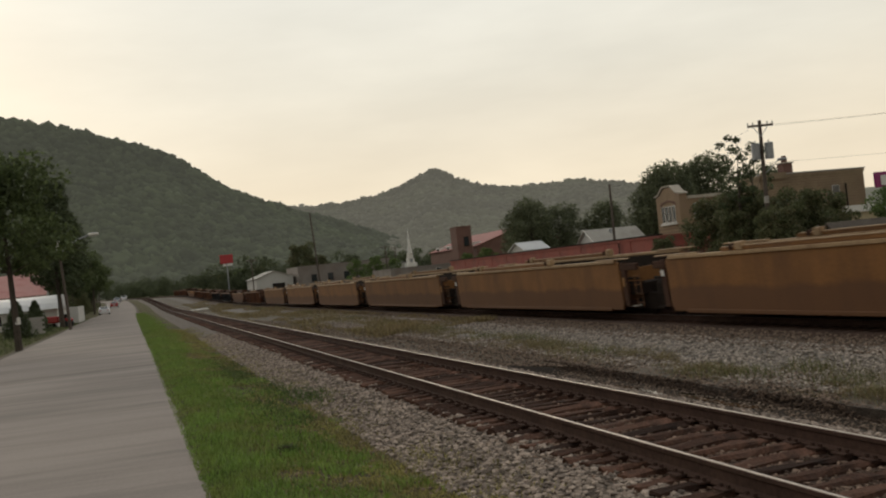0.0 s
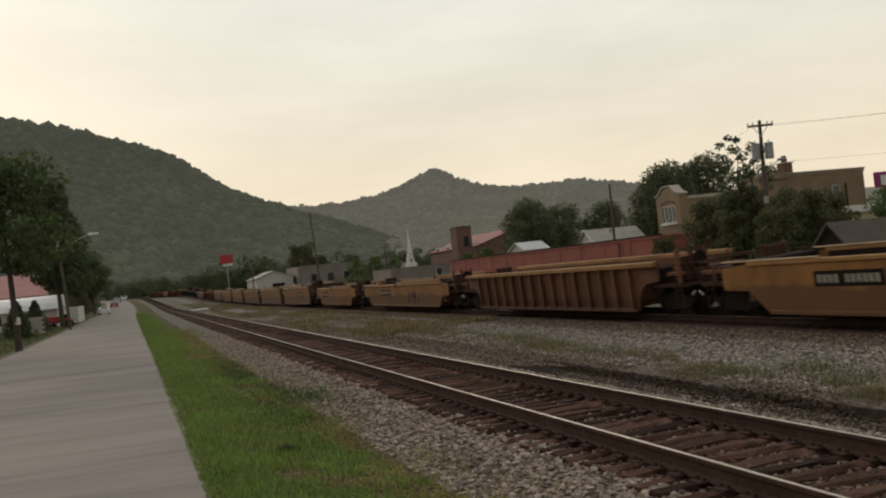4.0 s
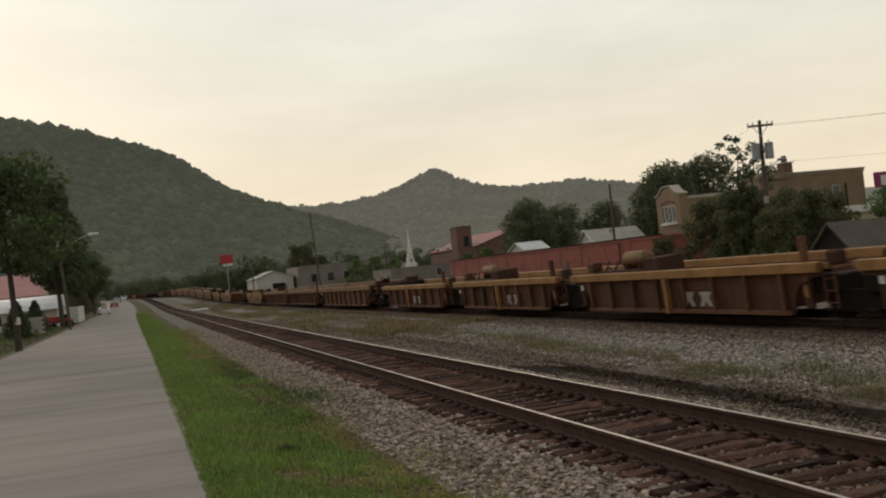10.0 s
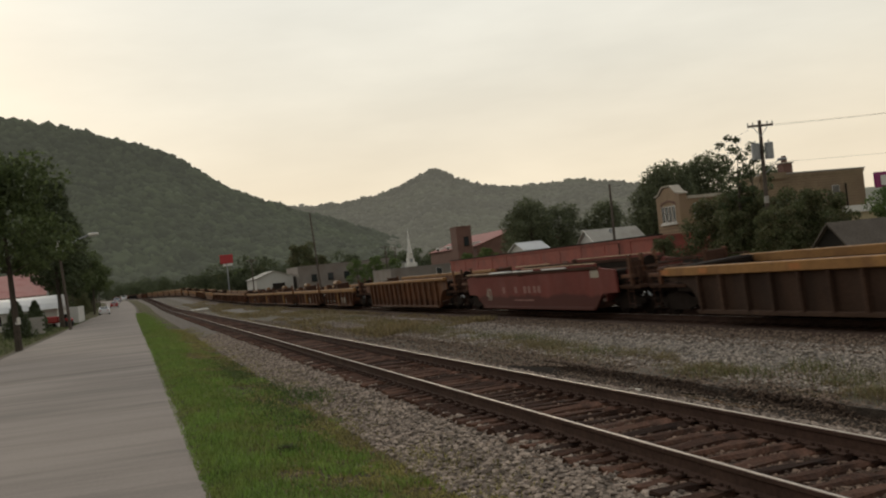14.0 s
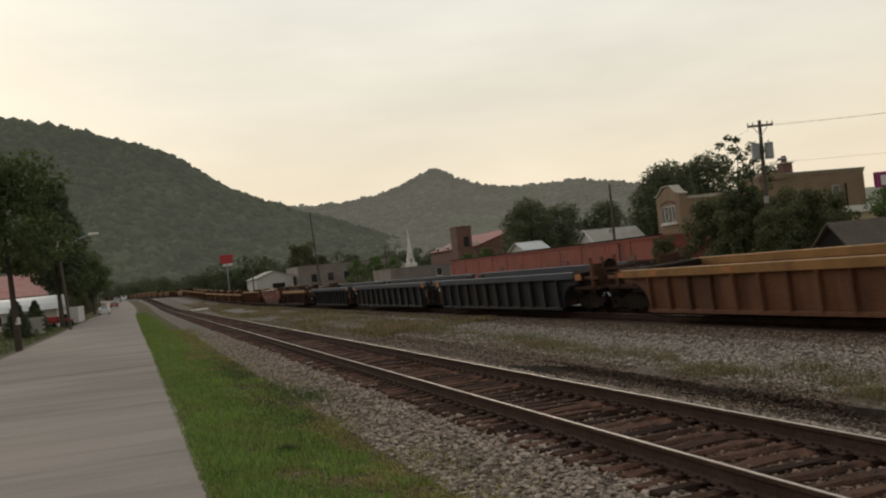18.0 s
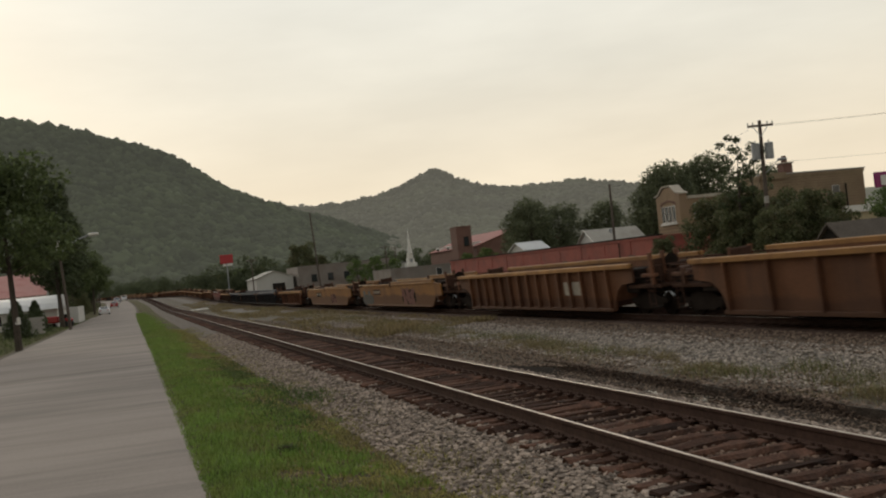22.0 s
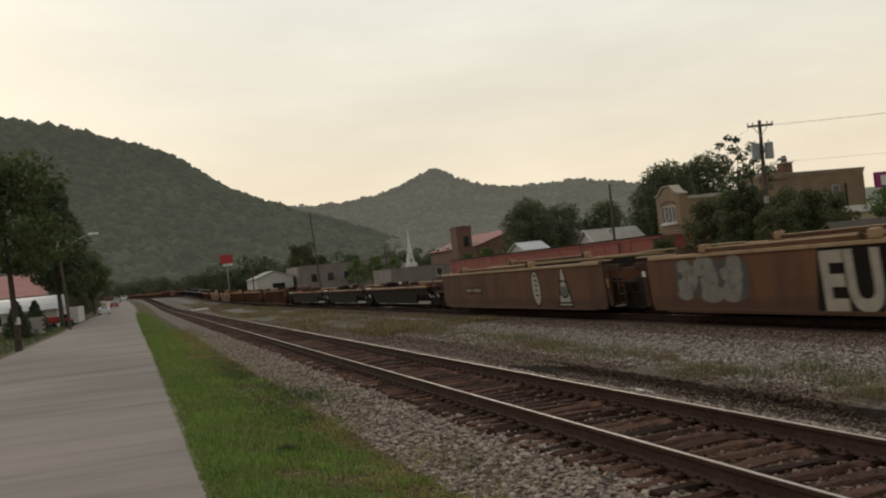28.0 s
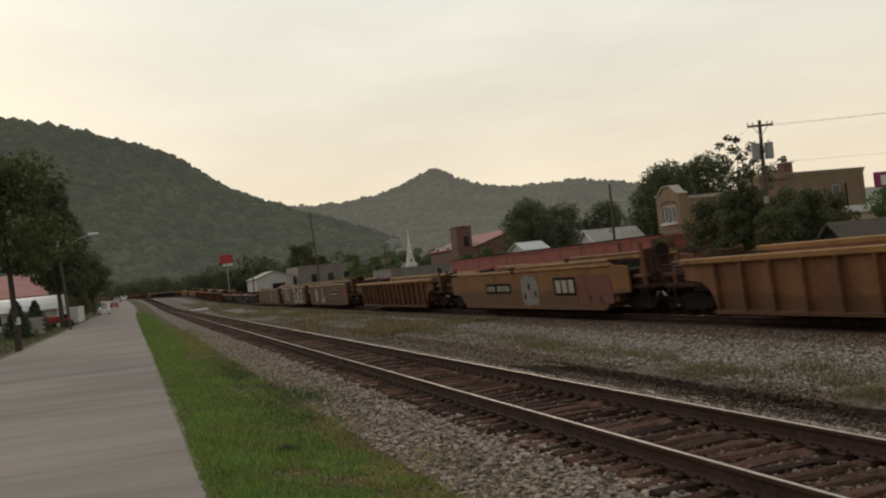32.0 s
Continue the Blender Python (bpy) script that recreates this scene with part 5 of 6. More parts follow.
def weedy(rng):
    y = 9 + 90 * rng.uniform() ** 1.4
    x = 11.75 + 0.035 * min(40.0, max(0.0, y - 15)) + rng.normal() * 0.45
    n = noise.noise(Vector((x * 0.7, y * 0.30, 9.0))) * 0.6 + noise.noise(Vector((x * 2.0, y * 1.1, 2.0))) * 0.5
    if 18.3 < y < 21.5:
        n -= 0.25
    if n < -0.08 or not 10.75 < x < 14.5:
        return None
    return x, y, 0.55 + 1.3 * n


make_blades("weed_strip", "feathery dry brown weeds growing along the gravel", "weeds", 56000, weedy, 0.18, 0.0050, M["weed"], 32, 1.8)
make_blades("green_weed_strip", "low green weeds growing through the dry ones", "weeds", 11000, weedy, 0.13, 0.0048, M["weed_green"], 39, 1.6)


def leafy_weed(rng):
    spots = ((12.73, 30.1, 0.6), (11.97, 23.6, 0.5), (12.5, 33.4, 0.5), (13.4, 51.0, 0.55), (11.53, 17.5, 0.42), (12.65, 15.5, 0.5), (12.0, 13.8, 0.42), (11.7, 16.2, 0.42), (13.0, 41, 0.5), (14.4, 84, 0.9), (14.5, 117, 1.0), (13.9, 62, 0.6), (12.3, 27, 0.4), (11.6, 12.4, 0.4))
    s = spots[rng.integers(len(spots))]
    return s[0] + rng.normal() * 0.3, s[1] + rng.normal() * 0.03 * s[1], s[2] * 2.0


make_blades("green_weeds", "clumps of green leafy weeds in the gravel", "weeds", 2600, leafy_weed, 0.24, 0.007, M["weed_green"], 33, 1.4)


def left_verge(rng):
    y = 40 + 110 * rng.uniform() ** 1.3
    return rng.uniform(-12, -6.7), y, 1.0


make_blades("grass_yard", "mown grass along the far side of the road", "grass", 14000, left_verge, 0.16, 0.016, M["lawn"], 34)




bm = boxm(-0.085, 0.085, -0.06, 0.06, 0.0, 0.10, 0.02)
for v in bm.verts:
    v.co += Vector((noise.noise(v.co * 9) * 0.05, noise.noise(v.co * 9 + Vector((3, 0, 0))) * 0.04, noise.noise(v.co * 9 + Vector((0, 5, 0))) * 0.03))
clod = tagged(new("stone", mesh_of("stone", bm, M["mud_stone"])), "dark rough stone lying in the grass verge", "stone")
clod.matrix_basis = pose(1.66, 12.1, ground_z(1.66, 12.1) - 0.01, 0, 0, 30)
# pale slab lying between the tracks far along
tagged(new("crossing_slab", mesh_of("crossing_slab", boxm(8.0, 10.6, 148, 152, -0.62 + rise(150), -0.50 + rise(150), 0.04), M["white"])), "pale concrete slab lying between the two tracks", "slab")


def far_weedy(rng):
    y = 42 + 190 * rng.uniform() ** 1.5
    x = rng.uniform(7.6, 16.4)
    n = noise.noise(Vector((x * 0.35, y * 0.10, 21.0)))
    if n < -0.16:
        return None
    return x + bend(y), y, 0.6 + 1.4 * max(n, -0.1)


make_blades("far_weed_patches", "patches of brown-green weeds between the tracks", "weeds", 36000, far_weedy, 0.27, 0.020, M["weed"], 37, 0.7)


# ---- buildings and poles beyond the train ----
M["redwall"] = mat("red_painted_brick", (0.30, 0.075, 0.055), 0.8, var=0.2, scale=0.6, fine=8, bump=0.3, stain=(0.17, 0.06, 0.05), stain_scale=0.4, stain_amt=0.7)
M["brick"] = mat("tan_brick", (0.30, 0.21, 0.13), 0.85, var=0.2, scale=0.8, fine=10, bump=0.4, stain=(0.22, 0.15, 0.105), stain_scale=0.4, stain_amt=0.6)
M["brownbrick"] = mat("brown_brick", (0.295, 0.220, 0.138), 0.85, var=0.18, scale=0.6, fine=9, bump=0.4, stain=(0.17, 0.12, 0.085), stain_scale=0.35, stain_amt=0.6)
M["darkbrick"] = mat("dark_red_brick", (0.17, 0.09, 0.07), 0.85, var=0.2, scale=0.6, fine=9, bump=0.4)
M["roofred"] = mat("faded_red_roof", (0.36, 0.15, 0.13), 0.75, var=0.15, scale=0.5, fine=6, bump=0.2, stain=(0.24, 0.12, 0.1), stain_scale=0.3)
M["roofgrey"] = mat("grey_shingle_roof", (0.11, 0.104, 0.098), 0.9, var=0.25, scale=0.8, fine=10, bump=0.4, spec=0.2)
M["roofshed"] = mat("weathered_brown_shingle_roof", (0.115, 0.098, 0.083), 0.95, var=0.25, scale=0.8, fine=10, bump=0.4, spec=0.1)
M["roofpale"] = mat("pale_metal_roof", (0.55, 0.56, 0.56), 0.5, var=0.08, scale=0.5, fine=6, bump=0.1, stain=(0.42, 0.41, 0.39), stain_scale=0.4)
M["rose"] = mat("rose_shingle_roof", (0.50, 0.26, 0.23), 0.8, var=0.15, scale=0.5, fine=8, bump=0.2, stain=(0.34, 0.12, 0.11), stain_scale=0.5, stain_amt=0.8)
M["signred"] = mat("red_sign_face", (0.42, 0.035, 0.04), 0.5, var=0.08, scale=0.5, fine=5, bump=0)
M["magenta"] = mat("magenta_sign_frame", (0.28, 0.03, 0.14), 0.5, var=0.08, scale=0.5, fine=5, bump=0)
M["concrete"] = mat("concrete", (0.36, 0.34, 0.31), 0.9, var=0.15, scale=0.8, fine=12, bump=0.3, stain=(0.24, 0.22, 0.2), stain_scale=0.6)
M["buff"] = mat("buff_render", (0.46, 0.38, 0.24), 0.85, var=0.12, scale=0.6, fine=8, bump=0.2, stain=(0.32, 0.26, 0.17), stain_scale=0.4)
M["stonetrim"] = mat("weathered_stone_trim", (0.46, 0.41, 0.34), 0.85, var=0.15, scale=0.8, fine=10, bump=0.2, stain=(0.28, 0.24, 0.19), stain_scale=0.6)
M["rooftan"] = mat("pale_dusty_metal_roof", (0.36, 0.34, 0.30), 0.75, var=0.12, scale=0.5, fine=6, bump=0.15, stain=(0.24, 0.21, 0.18), stain_scale=0.4, stain_amt=0.7)
M["siding"] = mat("pale_siding", (0.55, 0.54, 0.51), 0.8, var=0.08, scale=0.5, fine=8, bump=0.1, stain=(0.40, 0.38, 0.35), stain_scale=0.5)
M["tin"] = mat("weathered_tin_wall", (0.24, 0.21, 0.19), 0.7, var=0.15, scale=0.5, fine=8, bump=0.2, stain=(0.17, 0.11, 0.08), stain_scale=0.4)
M["darkwood"] = mat("dark_timber", (0.030, 0.026, 0.023), 0.92, var=0.25, scale=2, fine=20, bump=0.3, spec=0.1)


def glass_mat():
    m = bpy.data.materials.new("window_glass")
    m.use_nodes = True
    b = m.node_tree.nodes["Principled BSDF"]
    b.inputs["Base Color"].default_value = (0.03, 0.035, 0.04, 1)
    b.inputs["Roughness"].default_value = 0.08
    b.inputs["Specular IOR Level"].default_value = 0.8
    return m


M["glass"] = glass_mat()


def window(parent, face, u, z0, w, h, frame_m, depth=0.06, arch=False):
    """A window on a wall: face 'x' (looking to -X) or 'y' (looking to -Y), at (wall, u along it)."""
    axis, wall = face
    t = 0.07

    def slab(u0, u1, a, b, d0, d1):
        return boxm(wall - d1, wall - d0, u0, u1, a, b) if axis == "x" else boxm(u0, u1, wall - d1, wall - d0, a, b)
    fr = part("window", slab(u - w / 2 - t, u + w / 2 + t, z0 - t, z0 + h + t, 0.003, depth), frame_m, parent)
    part("pane", slab(u - w / 2, u + w / 2, z0, z0 + h, depth + 0.002, depth + 0.014), M["glass"], fr)
    part("sill", slab(u - w / 2 - 0.15, u + w / 2 + 0.15, z0 - t - 0.12, z0 - t - 0.005, 0.003, depth + 0.12), frame_m, fr)
    return fr


def block(name, label, x0, x1, y0, y1, z0, z1, wall_m, roof_m, parapet=0.25, cat="building"):
    t = thing(name, label, cat)
    part("wall", boxm(x0, x1, y0, y1, z0, z1), wall_m, t)
    part("roof", boxm(x0 + 0.2, x1 - 0.2, y0 + 0.2, y1 - 0.2, z1 + 0.004, z1 + 0.06), roof_m, t)
    bm = bmesh.new()
    for a in ((x0 - 0.08, x0 + 0.2, y0 - 0.08, y1 + 0.08), (x1 - 0.2, x1 + 0.08, y0 - 0.08, y1 + 0.08), (x0 + 0.2, x1 - 0.2, y0 - 0.08, y0 + 0.2), (x0 + 0.2, x1 - 0.2, y1 - 0.2, y1 + 0.08)):
        box(bm, *a, z1 + 0.003, z1 + parapet)
    part("parapet", bm, wall_m, t)
    return t


def gabled(name, label, x0, x1, y0, y1, z0, eave, ridge, wall_m, roof_m, along="y", over=0.35, cat="building"):
    t = thing(name, label, cat)
    th = 0.14
    if along == "y":
        c, w, a, b = (x0 + x1) / 2, (x1 - x0) / 2, y0, y1
        part("wall", prism([(x0, z0), (x1, z0), (x1, eave), (c, ridge), (x0, eave)], "y", a, b), wall_m, t)
        k = (ridge - eave) / w
        part("roof", prism([(x0 - over, eave - over * k + 0.01), (c, ridge + 0.01), (c, ridge + th), (x0 - over, eave - over * k + th)], "y", a - over, b + over), roof_m, t)
        part("roof", prism([(c, ridge + 0.01), (x1 + over, eave - over * k + 0.01), (x1 + over, eave - over * k + th), (c, ridge + th)], "y", a - over, b + over), roof_m, t)
    else:
        c, w, a, b = (y0 + y1) / 2, (y1 - y0) / 2, x0, x1
        part("wall", prism([(y0, z0), (y1, z0), (y1, eave), (c, ridge), (y0, eave)], "x", a, b), wall_m, t)
        k = (ridge - eave) / w
        part("roof", prism([(y0 - over, eave - over * k + 0.01), (c, ridge + 0.01), (c, ridge + th), (y0 - over, eave - over * k + th)], "x", a - over, b + over), roof_m, t)
        part("roof", prism([(c, ridge + 0.01), (y1 + over, eave - over * k + 0.01), (y1 + over, eave - over * k + th), (c, ridge + th)], "x", a - over, b + over), roof_m, t)
    return t


GZ = -0.75
# long red shop row along the line
red = block("red_warehouse", "long low red-painted brick warehouse with a dark roof edge", 45, 57, 73.2, 132, GZ, 2.68, M["redwall"], M["roofgrey"], 0.22)
part("coping", boxm(44.88, 45.2, 73.1, 132.1, 2.905, 3.02), M["darkwood"], red, "dark roof coping")
for y in (78.5, 93.0, 112.0):
    part("door", boxm(44.93, 44.997, y - 0.6, y + 0.6, GZ, GZ + 2.1), M["darkbrick"], red)
for y in (84.0, 88.0, 100.0, 106.0):
    part("blocked_window", boxm(44.96, 44.997, y - 0.7, y + 0.7, 0.4, 1.7), M["redwall"], red)
    part("sill", boxm(44.88, 44.997, y - 0.8, y + 0.8, 0.28, 0.38), M["stonetrim"], red)
for i in range(12):
    part("pilaster", boxm(44.955, 44.997, 73.4 + i * 5.2, 73.9 + i * 5.2, GZ, 2.6), M["redwall"], red)
part("downpipe", tubem((44.86, 80.6, GZ), (44.86, 80.6, 2.6), 0.06), M["darkwood"], red)
ln = thing("timber_fence", "low dark timber fence in front of the red warehouse", "fence")
for k in range(13):
    part("board_panel", boxm(40.0, 40.06, 59.5 + k, 60.46 + k, GZ, 0.62 + 0.05 * (k % 3)), M["darkwood"], ln)
    part("post", boxm(40.07, 40.19, 59.42 + k, 59.54 + k, GZ, 0.76), M["darkwood"], ln)

# grey gabled building behind it
g = gabled("grey_hall", "pale grey gabled hall with a dusty metal roof behind the warehouse", 57.9, 65.2, 110, 115, GZ, 3.2, 4.95, M["siding"], M["rooftan"], along="x")
for u in (59.5, 61.5, 63.5):
    window(g, ("y", 110.0), u, 1.0, 0.9, 1.3, M["white"])
part("barge_board", prism([(109.65, 2.95), (112.5, 4.95), (112.5, 5.15), (109.65, 3.17)], "x", 57.45, 57.53), M["white"], g, "white barge board")
part("roof_vent", boxm(61.0, 61.5, 111.4, 111.9, 4.1, 4.95, 0.03), M["grey_metal"], g)

# brick church-like building with a stepped gable
ch = thing("brick_hall", "tan brick hall with a pale-coped gable and tall narrow windows", "building", at=pose(-0.75, 0, 0))
part("wall", prism([(104.0, GZ), (109.5, GZ), (109.5, 8.4), (108.6, 8.55), (107.5, 9.45), (106.0, 9.45), (104.9, 8.55), (104.0, 8.4)], "x", 68, 69.2), M["brick"], ch)
part("wing", boxm(69.2, 74.5, 104.3, 109.2, GZ, 7.9), M["brick"], ch)
cop = [(103.85, 8.4), (104.8, 8.65), (105.9, 9.55), (107.6, 9.55), (108.7, 8.65), (109.65, 8.4), (109.65, 8.55), (108.8, 8.80), (107.7, 9.72), (105.8, 9.72), (104.7, 8.80), (103.85, 8.55)]
part("coping", prism(cop, "x", 67.85, 69.35), M["stonetrim"], ch, "weathered stone gable coping")
part("cornice", boxm(69.4, 74.6, 104.1, 104.29, 7.7, 8.1), M["stonetrim"], ch)
for u in (105.4, 106.25, 107.1, 107.95):
    w = window(ch, ("x", 68.0), u, 4.95, 0.5, 2.0, M["white"])
    part("mullion", boxm(67.905, 67.93, u - 0.03, u + 0.03, 4.95, 6.95), M["white"], w)
part("window_sill", boxm(67.75, 67.99, 104.7, 108.6, 4.55, 4.74), M["white"], ch, "broad white sill under the window group")
part("window_arch", prism([(104.7, 7.1), (105.2, 7.55), (106.7, 7.85), (108.2, 7.55), (108.7, 7.1), (108.4, 7.1), (107.9, 7.4), (106.7, 7.62), (105.5, 7.4), (105.0, 7.1)], "x", 67.92, 67.995), M["darkbrick"], ch)
for r in range(9):
    part("brick_band", boxm(67.975, 67.998, 104.05, 109.45, 0.4 + r * 0.45, 0.47 + r * 0.45), M["darkbrick"], ch)
for u in (70.6, 72.6):
    window(ch, ("y", 104.3), u, 5.0, 0.7, 2.0, M["white"])
part("roof", boxm(69.3, 74.4, 104.4, 109.1, 7.904, 8.02), M["roofgrey"], ch)

# large brown brick block
bb = block("brown_block", "plain brown brick commercial block with a parapet", 57.6, 70.0, 75, 78, GZ, 7.32, M["brownbrick"], M["roofgrey"], 0.3)
part("coping", boxm(57.45, 70.15, 74.85, 75.25, 7.62, 7.74), M["concrete"], bb)
for u in (66.4,):
    window(bb, ("y", 75.0), u, 4.7, 0.75, 1.4, M["siding"])
for u in (60.0, 62.6, 65.2):
    window(bb, ("y", 75.0), u, 1.2, 0.9, 1.6, M["darkwood"])
part("lower_parapet", boxm(57.65, 60.6, 74.80, 74.99, 7.2, 7.81), M["brownbrick"], bb)
chim = part("chimney", boxm(61.35, 62.4, 76.0, 77.0, 7.4, 8.75, 0.04), M["darkbrick"], bb, "brick chimney stack")
part("chimney_cap", boxm(61.25, 62.5, 75.9, 77.1, 8.752, 8.88, 0.02), M["stonetrim"], chim)
part("chimney_pot", tubem((61.85, 76.5, 8.88), (61.85, 76.5, 9.55), 0.30, 0.22, 12), M["darkbrick"], chim)
for r in range(13):
    part("brick_course", boxm(57.62, 69.98, 74.972, 74.998, 3.9 + r * 0.26, 3.93 + r * 0.26), M["darkbrick"], bb)
part("drain_pipe", tubem((67.6, 74.9, GZ), (67.6, 74.9, 6.3), 0.07, seg=8), M["darkwood"], bb)
low = block("buff_shop", "low buff-coloured shop with a white fascia", 62.5, 80, 70, 74.6, GZ, 3.55, M["buff"], M["roofgrey"], 0.2)
part("fascia", boxm(62.4, 80.1, 69.8, 69.98, 3.2, 3.85), M["white"], low, "white fascia board")
for u in (67.5, 71, 74.5):
    window(low, ("y", 70.0), u, 0.4, 1.7, 1.6, M["white"])
sg = thing("magenta_sign", "magenta-framed white shop sign on two posts", "sign")
part("frame", boxm(70.5, 75.0, 74.0, 74.3, 5.5, 7.05, 0.05), M["magenta"], sg)
part("face", boxm(71.1, 74.4, 73.93, 73.99, 5.7, 6.7), M["white"], sg)
for x in (71.8, 74.6):
    part("post", tubem((x, 74.5, 3.4), (x, 74.5, 6.9), 0.09), M["grey_metal"], sg)

# small shed close to the line
gabled("grey_shed", "small dark shed with a grey shingle roof", 38.6, 50, 42.6, 46.2, GZ, 0.45, 2.12, M["darkwood"], M["roofshed"], along="x", over=0.25)

# far town
wb = gabled("white_store", "white gabled storage building with a grey roof", 27.8, 36.6, 226, 246, GZ, 4.0, 5.6, M["siding"], M["rooftan"], along="y")
part("loading_door", boxm(31.5, 34.5, 225.9, 225.995, GZ, 2.6), M["darkwood"], wb)
wb2 = block("tin_store", "long weathered tin storage building", 37.3, 60, 222, 240, GZ, 5.9, M["tin"], M["roofgrey"], 0.1)
for u in (41, 45, 49, 53):
    window(wb2, ("y", 222.0), u, 2.2, 1.2, 1.5, M["darkwood"])
rt = gabled("red_roofed_hall", "long brick hall with a faded red metal roof", 72, 92, 192, 226, GZ, 6.2, 9.4, M["darkbrick"], M["roofred"], along="y")
for i in range(4):
    d = part("dormer", boxm(72.2, 74.2, 195 + i * 8, 197.6 + i * 8, 5.4, 7.2), M["white"], rt, "white dormer")
    part("pane", boxm(72.12, 72.196, 195.4 + i * 8, 197.2 + i * 8, 5.7, 6.9), M["glass"], d)
tw = block("brick_tower", "square dark brick tower above the town roofs", 66.8, 70.2, 190, 194, GZ, 10.4, M["darkbrick"], M["roofgrey"], 0.3)
window(tw, ("y", 190.0), 68.9, 6.5, 1.0, 1.8, M["darkwood"])
annex = block("rendered_annex", "low long tan-rendered building beside the tower", 47.5, 66.2, 176, 190, GZ, 2.75, M["tin"], M["roofgrey"], 0.2)
for u in (57.5, 60.5, 63.5):
    window(annex, ("y", 176.0), u, 0.8, 1.1, 1.4, M["white"])
gabled("pale_kiosk", "small white-gabled kiosk roofed in grey", 58.5, 62.5, 135, 141, GZ, 3.5, 4.7, M["siding"], M["roofpale"], along="x")

# white church steeple
st = thing("church_steeple", "slim white church steeple on a louvred tower", "church")
part("tower", boxm(75.0, 78.0, 258.5, 261.5, GZ, 4.6, 0.05), M["white"], st)
part("belfry", boxm(75.5, 77.5, 259, 261, 4.6, 6.0, 0.04), M["white"], st)
part("belfry_top", boxm(75.75, 77.25, 259.25, 260.75, 6.0, 7.3, 0.04), M["white"], st)
for z in (4.6, 5.98, 7.28):
    part("cornice", boxm(75.35 + (z - 4.6) * 0.09, 77.65 - (z - 4.6) * 0.09, 258.85, 261.15, z - 0.06, z + 0.08), M["white"], st)
part("louvre", boxm(76.1, 76.9, 258.93, 258.99, 4.8, 5.8), M["grey_metal"], st)
part("spire", tubem((76.5, 260, 7.3), (76.5, 260, 14.2), 0.72, 0.03, 8), M["white"], st)
part("nave", prism([(70, GZ), (80.5, GZ), (80.5, 3.0), (75.2, 5.0), (70, 3.0)], "y", 262, 284), M["siding"], st)
part("nave_roof", prism([(69.6, 2.95), (75.2, 5.05), (80.9, 2.95), (80.9, 3.1), (75.2, 5.25), (69.6, 3.1)], "y", 261.8, 284.2), M["roofgrey"], st)

# red sign on a mast
rs = thing("red_pole_sign", "square red roadside sign with a white strip on a mast", "sign")
part("face", boxm(23.6, 27.2, 269.8, 270.2, 9.7, 12.2, 0.05), M["signred"], rs)
part("strip", boxm(24.3, 27.0, 269.9, 270.1, 8.95, 9.65), M["white"], rs)
part("mast", tubem((25.4, 270, GZ + 1), (25.4, 270, 9.9), 0.22, 0.18), M["grey_metal"], rs)


def utility_pole(x, y, h, lean=(0, 0), arm=2.4, turn=0.0, transformers=0, z=GZ, label="weathered wooden utility pole with a crossarm"):
    p = thing("utility_pole", label, "utility pole", "utility poles", at=pose(x, y, z, lean[0], lean[1], turn))
    part("pole", tubem((0, 0, -0.5), (0, 0, h), 0.17, 0.115, 10), M["wood_pole"], p)
    if arm:
        a = part("crossarm", boxm(-arm / 2, arm / 2, -0.20, -0.08, h - 0.45, h - 0.30, 0.01), M["wood_pole"], p)
        for q in (-0.95, -0.55, 0.55, 0.95):
            part("insulator", tubem((q * arm / 2, -0.14, h - 0.30), (q * arm / 2, -0.14, h - 0.10), 0.05, 0.035), M["concrete"], a)
        for s in (-1, 1):
            part("brace", tubem((0, -0.14, h - 1.15), (s * arm * 0.3, -0.14, h - 0.42), 0.022, seg=5), M["grey_metal"], p)
    for k in range(transformers):
        sx = -0.44 if k == 0 else 0.46
        c = part("transformer", tubem((sx, -0.12, h - 2.75), (sx, -0.12, h - 1.65), 0.30, 0.30, 14), M["grey_metal"], p, "grey steel transformer can")
        part("bushing", tubem((sx, -0.12, h - 1.65), (sx, -0.12, h - 1.40), 0.05, 0.03), M["concrete"], c)
        part("lid", tubem((sx, -0.12, h - 1.66), (sx, -0.12, h - 1.60), 0.325, 0.27, 14), M["grey_metal"], c)
    return p


big_pole = utility_pole(42.55, 55, 10.75, lean=(0, 0.9), arm=1.75, turn=-28, transformers=2, label="tall wooden utility pole with two transformer cans")
part("guard_band", tubem((0, 0, 4.9), (0, 0, 5.4), 0.16, 0.155, 10), M["concrete"], big_pole, "pale marker band")
part("lamp_arm", tubem((0.1, 0, 7.0), (1.1, 0.1, 7.9), 0.03, seg=6), M["grey_metal"], big_pole)
part("lamp_head", boxm(1.0, 1.6, -0.1, 0.25, 7.8, 7.98, 0.04), M["grey_metal"], big_pole)
utility_pole(28.7, 150, 13.9, lean=(0, -3.0), arm=0, label="slim dark leaning utility pole")
utility_pole(49.6, 90, 9.9, lean=(0, 0.8), arm=0, label="slim dark utility pole before the red warehouse")
utility_pole(62.5, 225, 9.5, arm=2.2, label="distant wooden utility pole among bushes")
utility_pole(24.5, 205, 9.0, arm=2.2, label="distant wooden utility pole beside the line")
utility_pole(52.0, 195, 9.0, arm=2.2, label="distant wooden utility pole above the roofs")


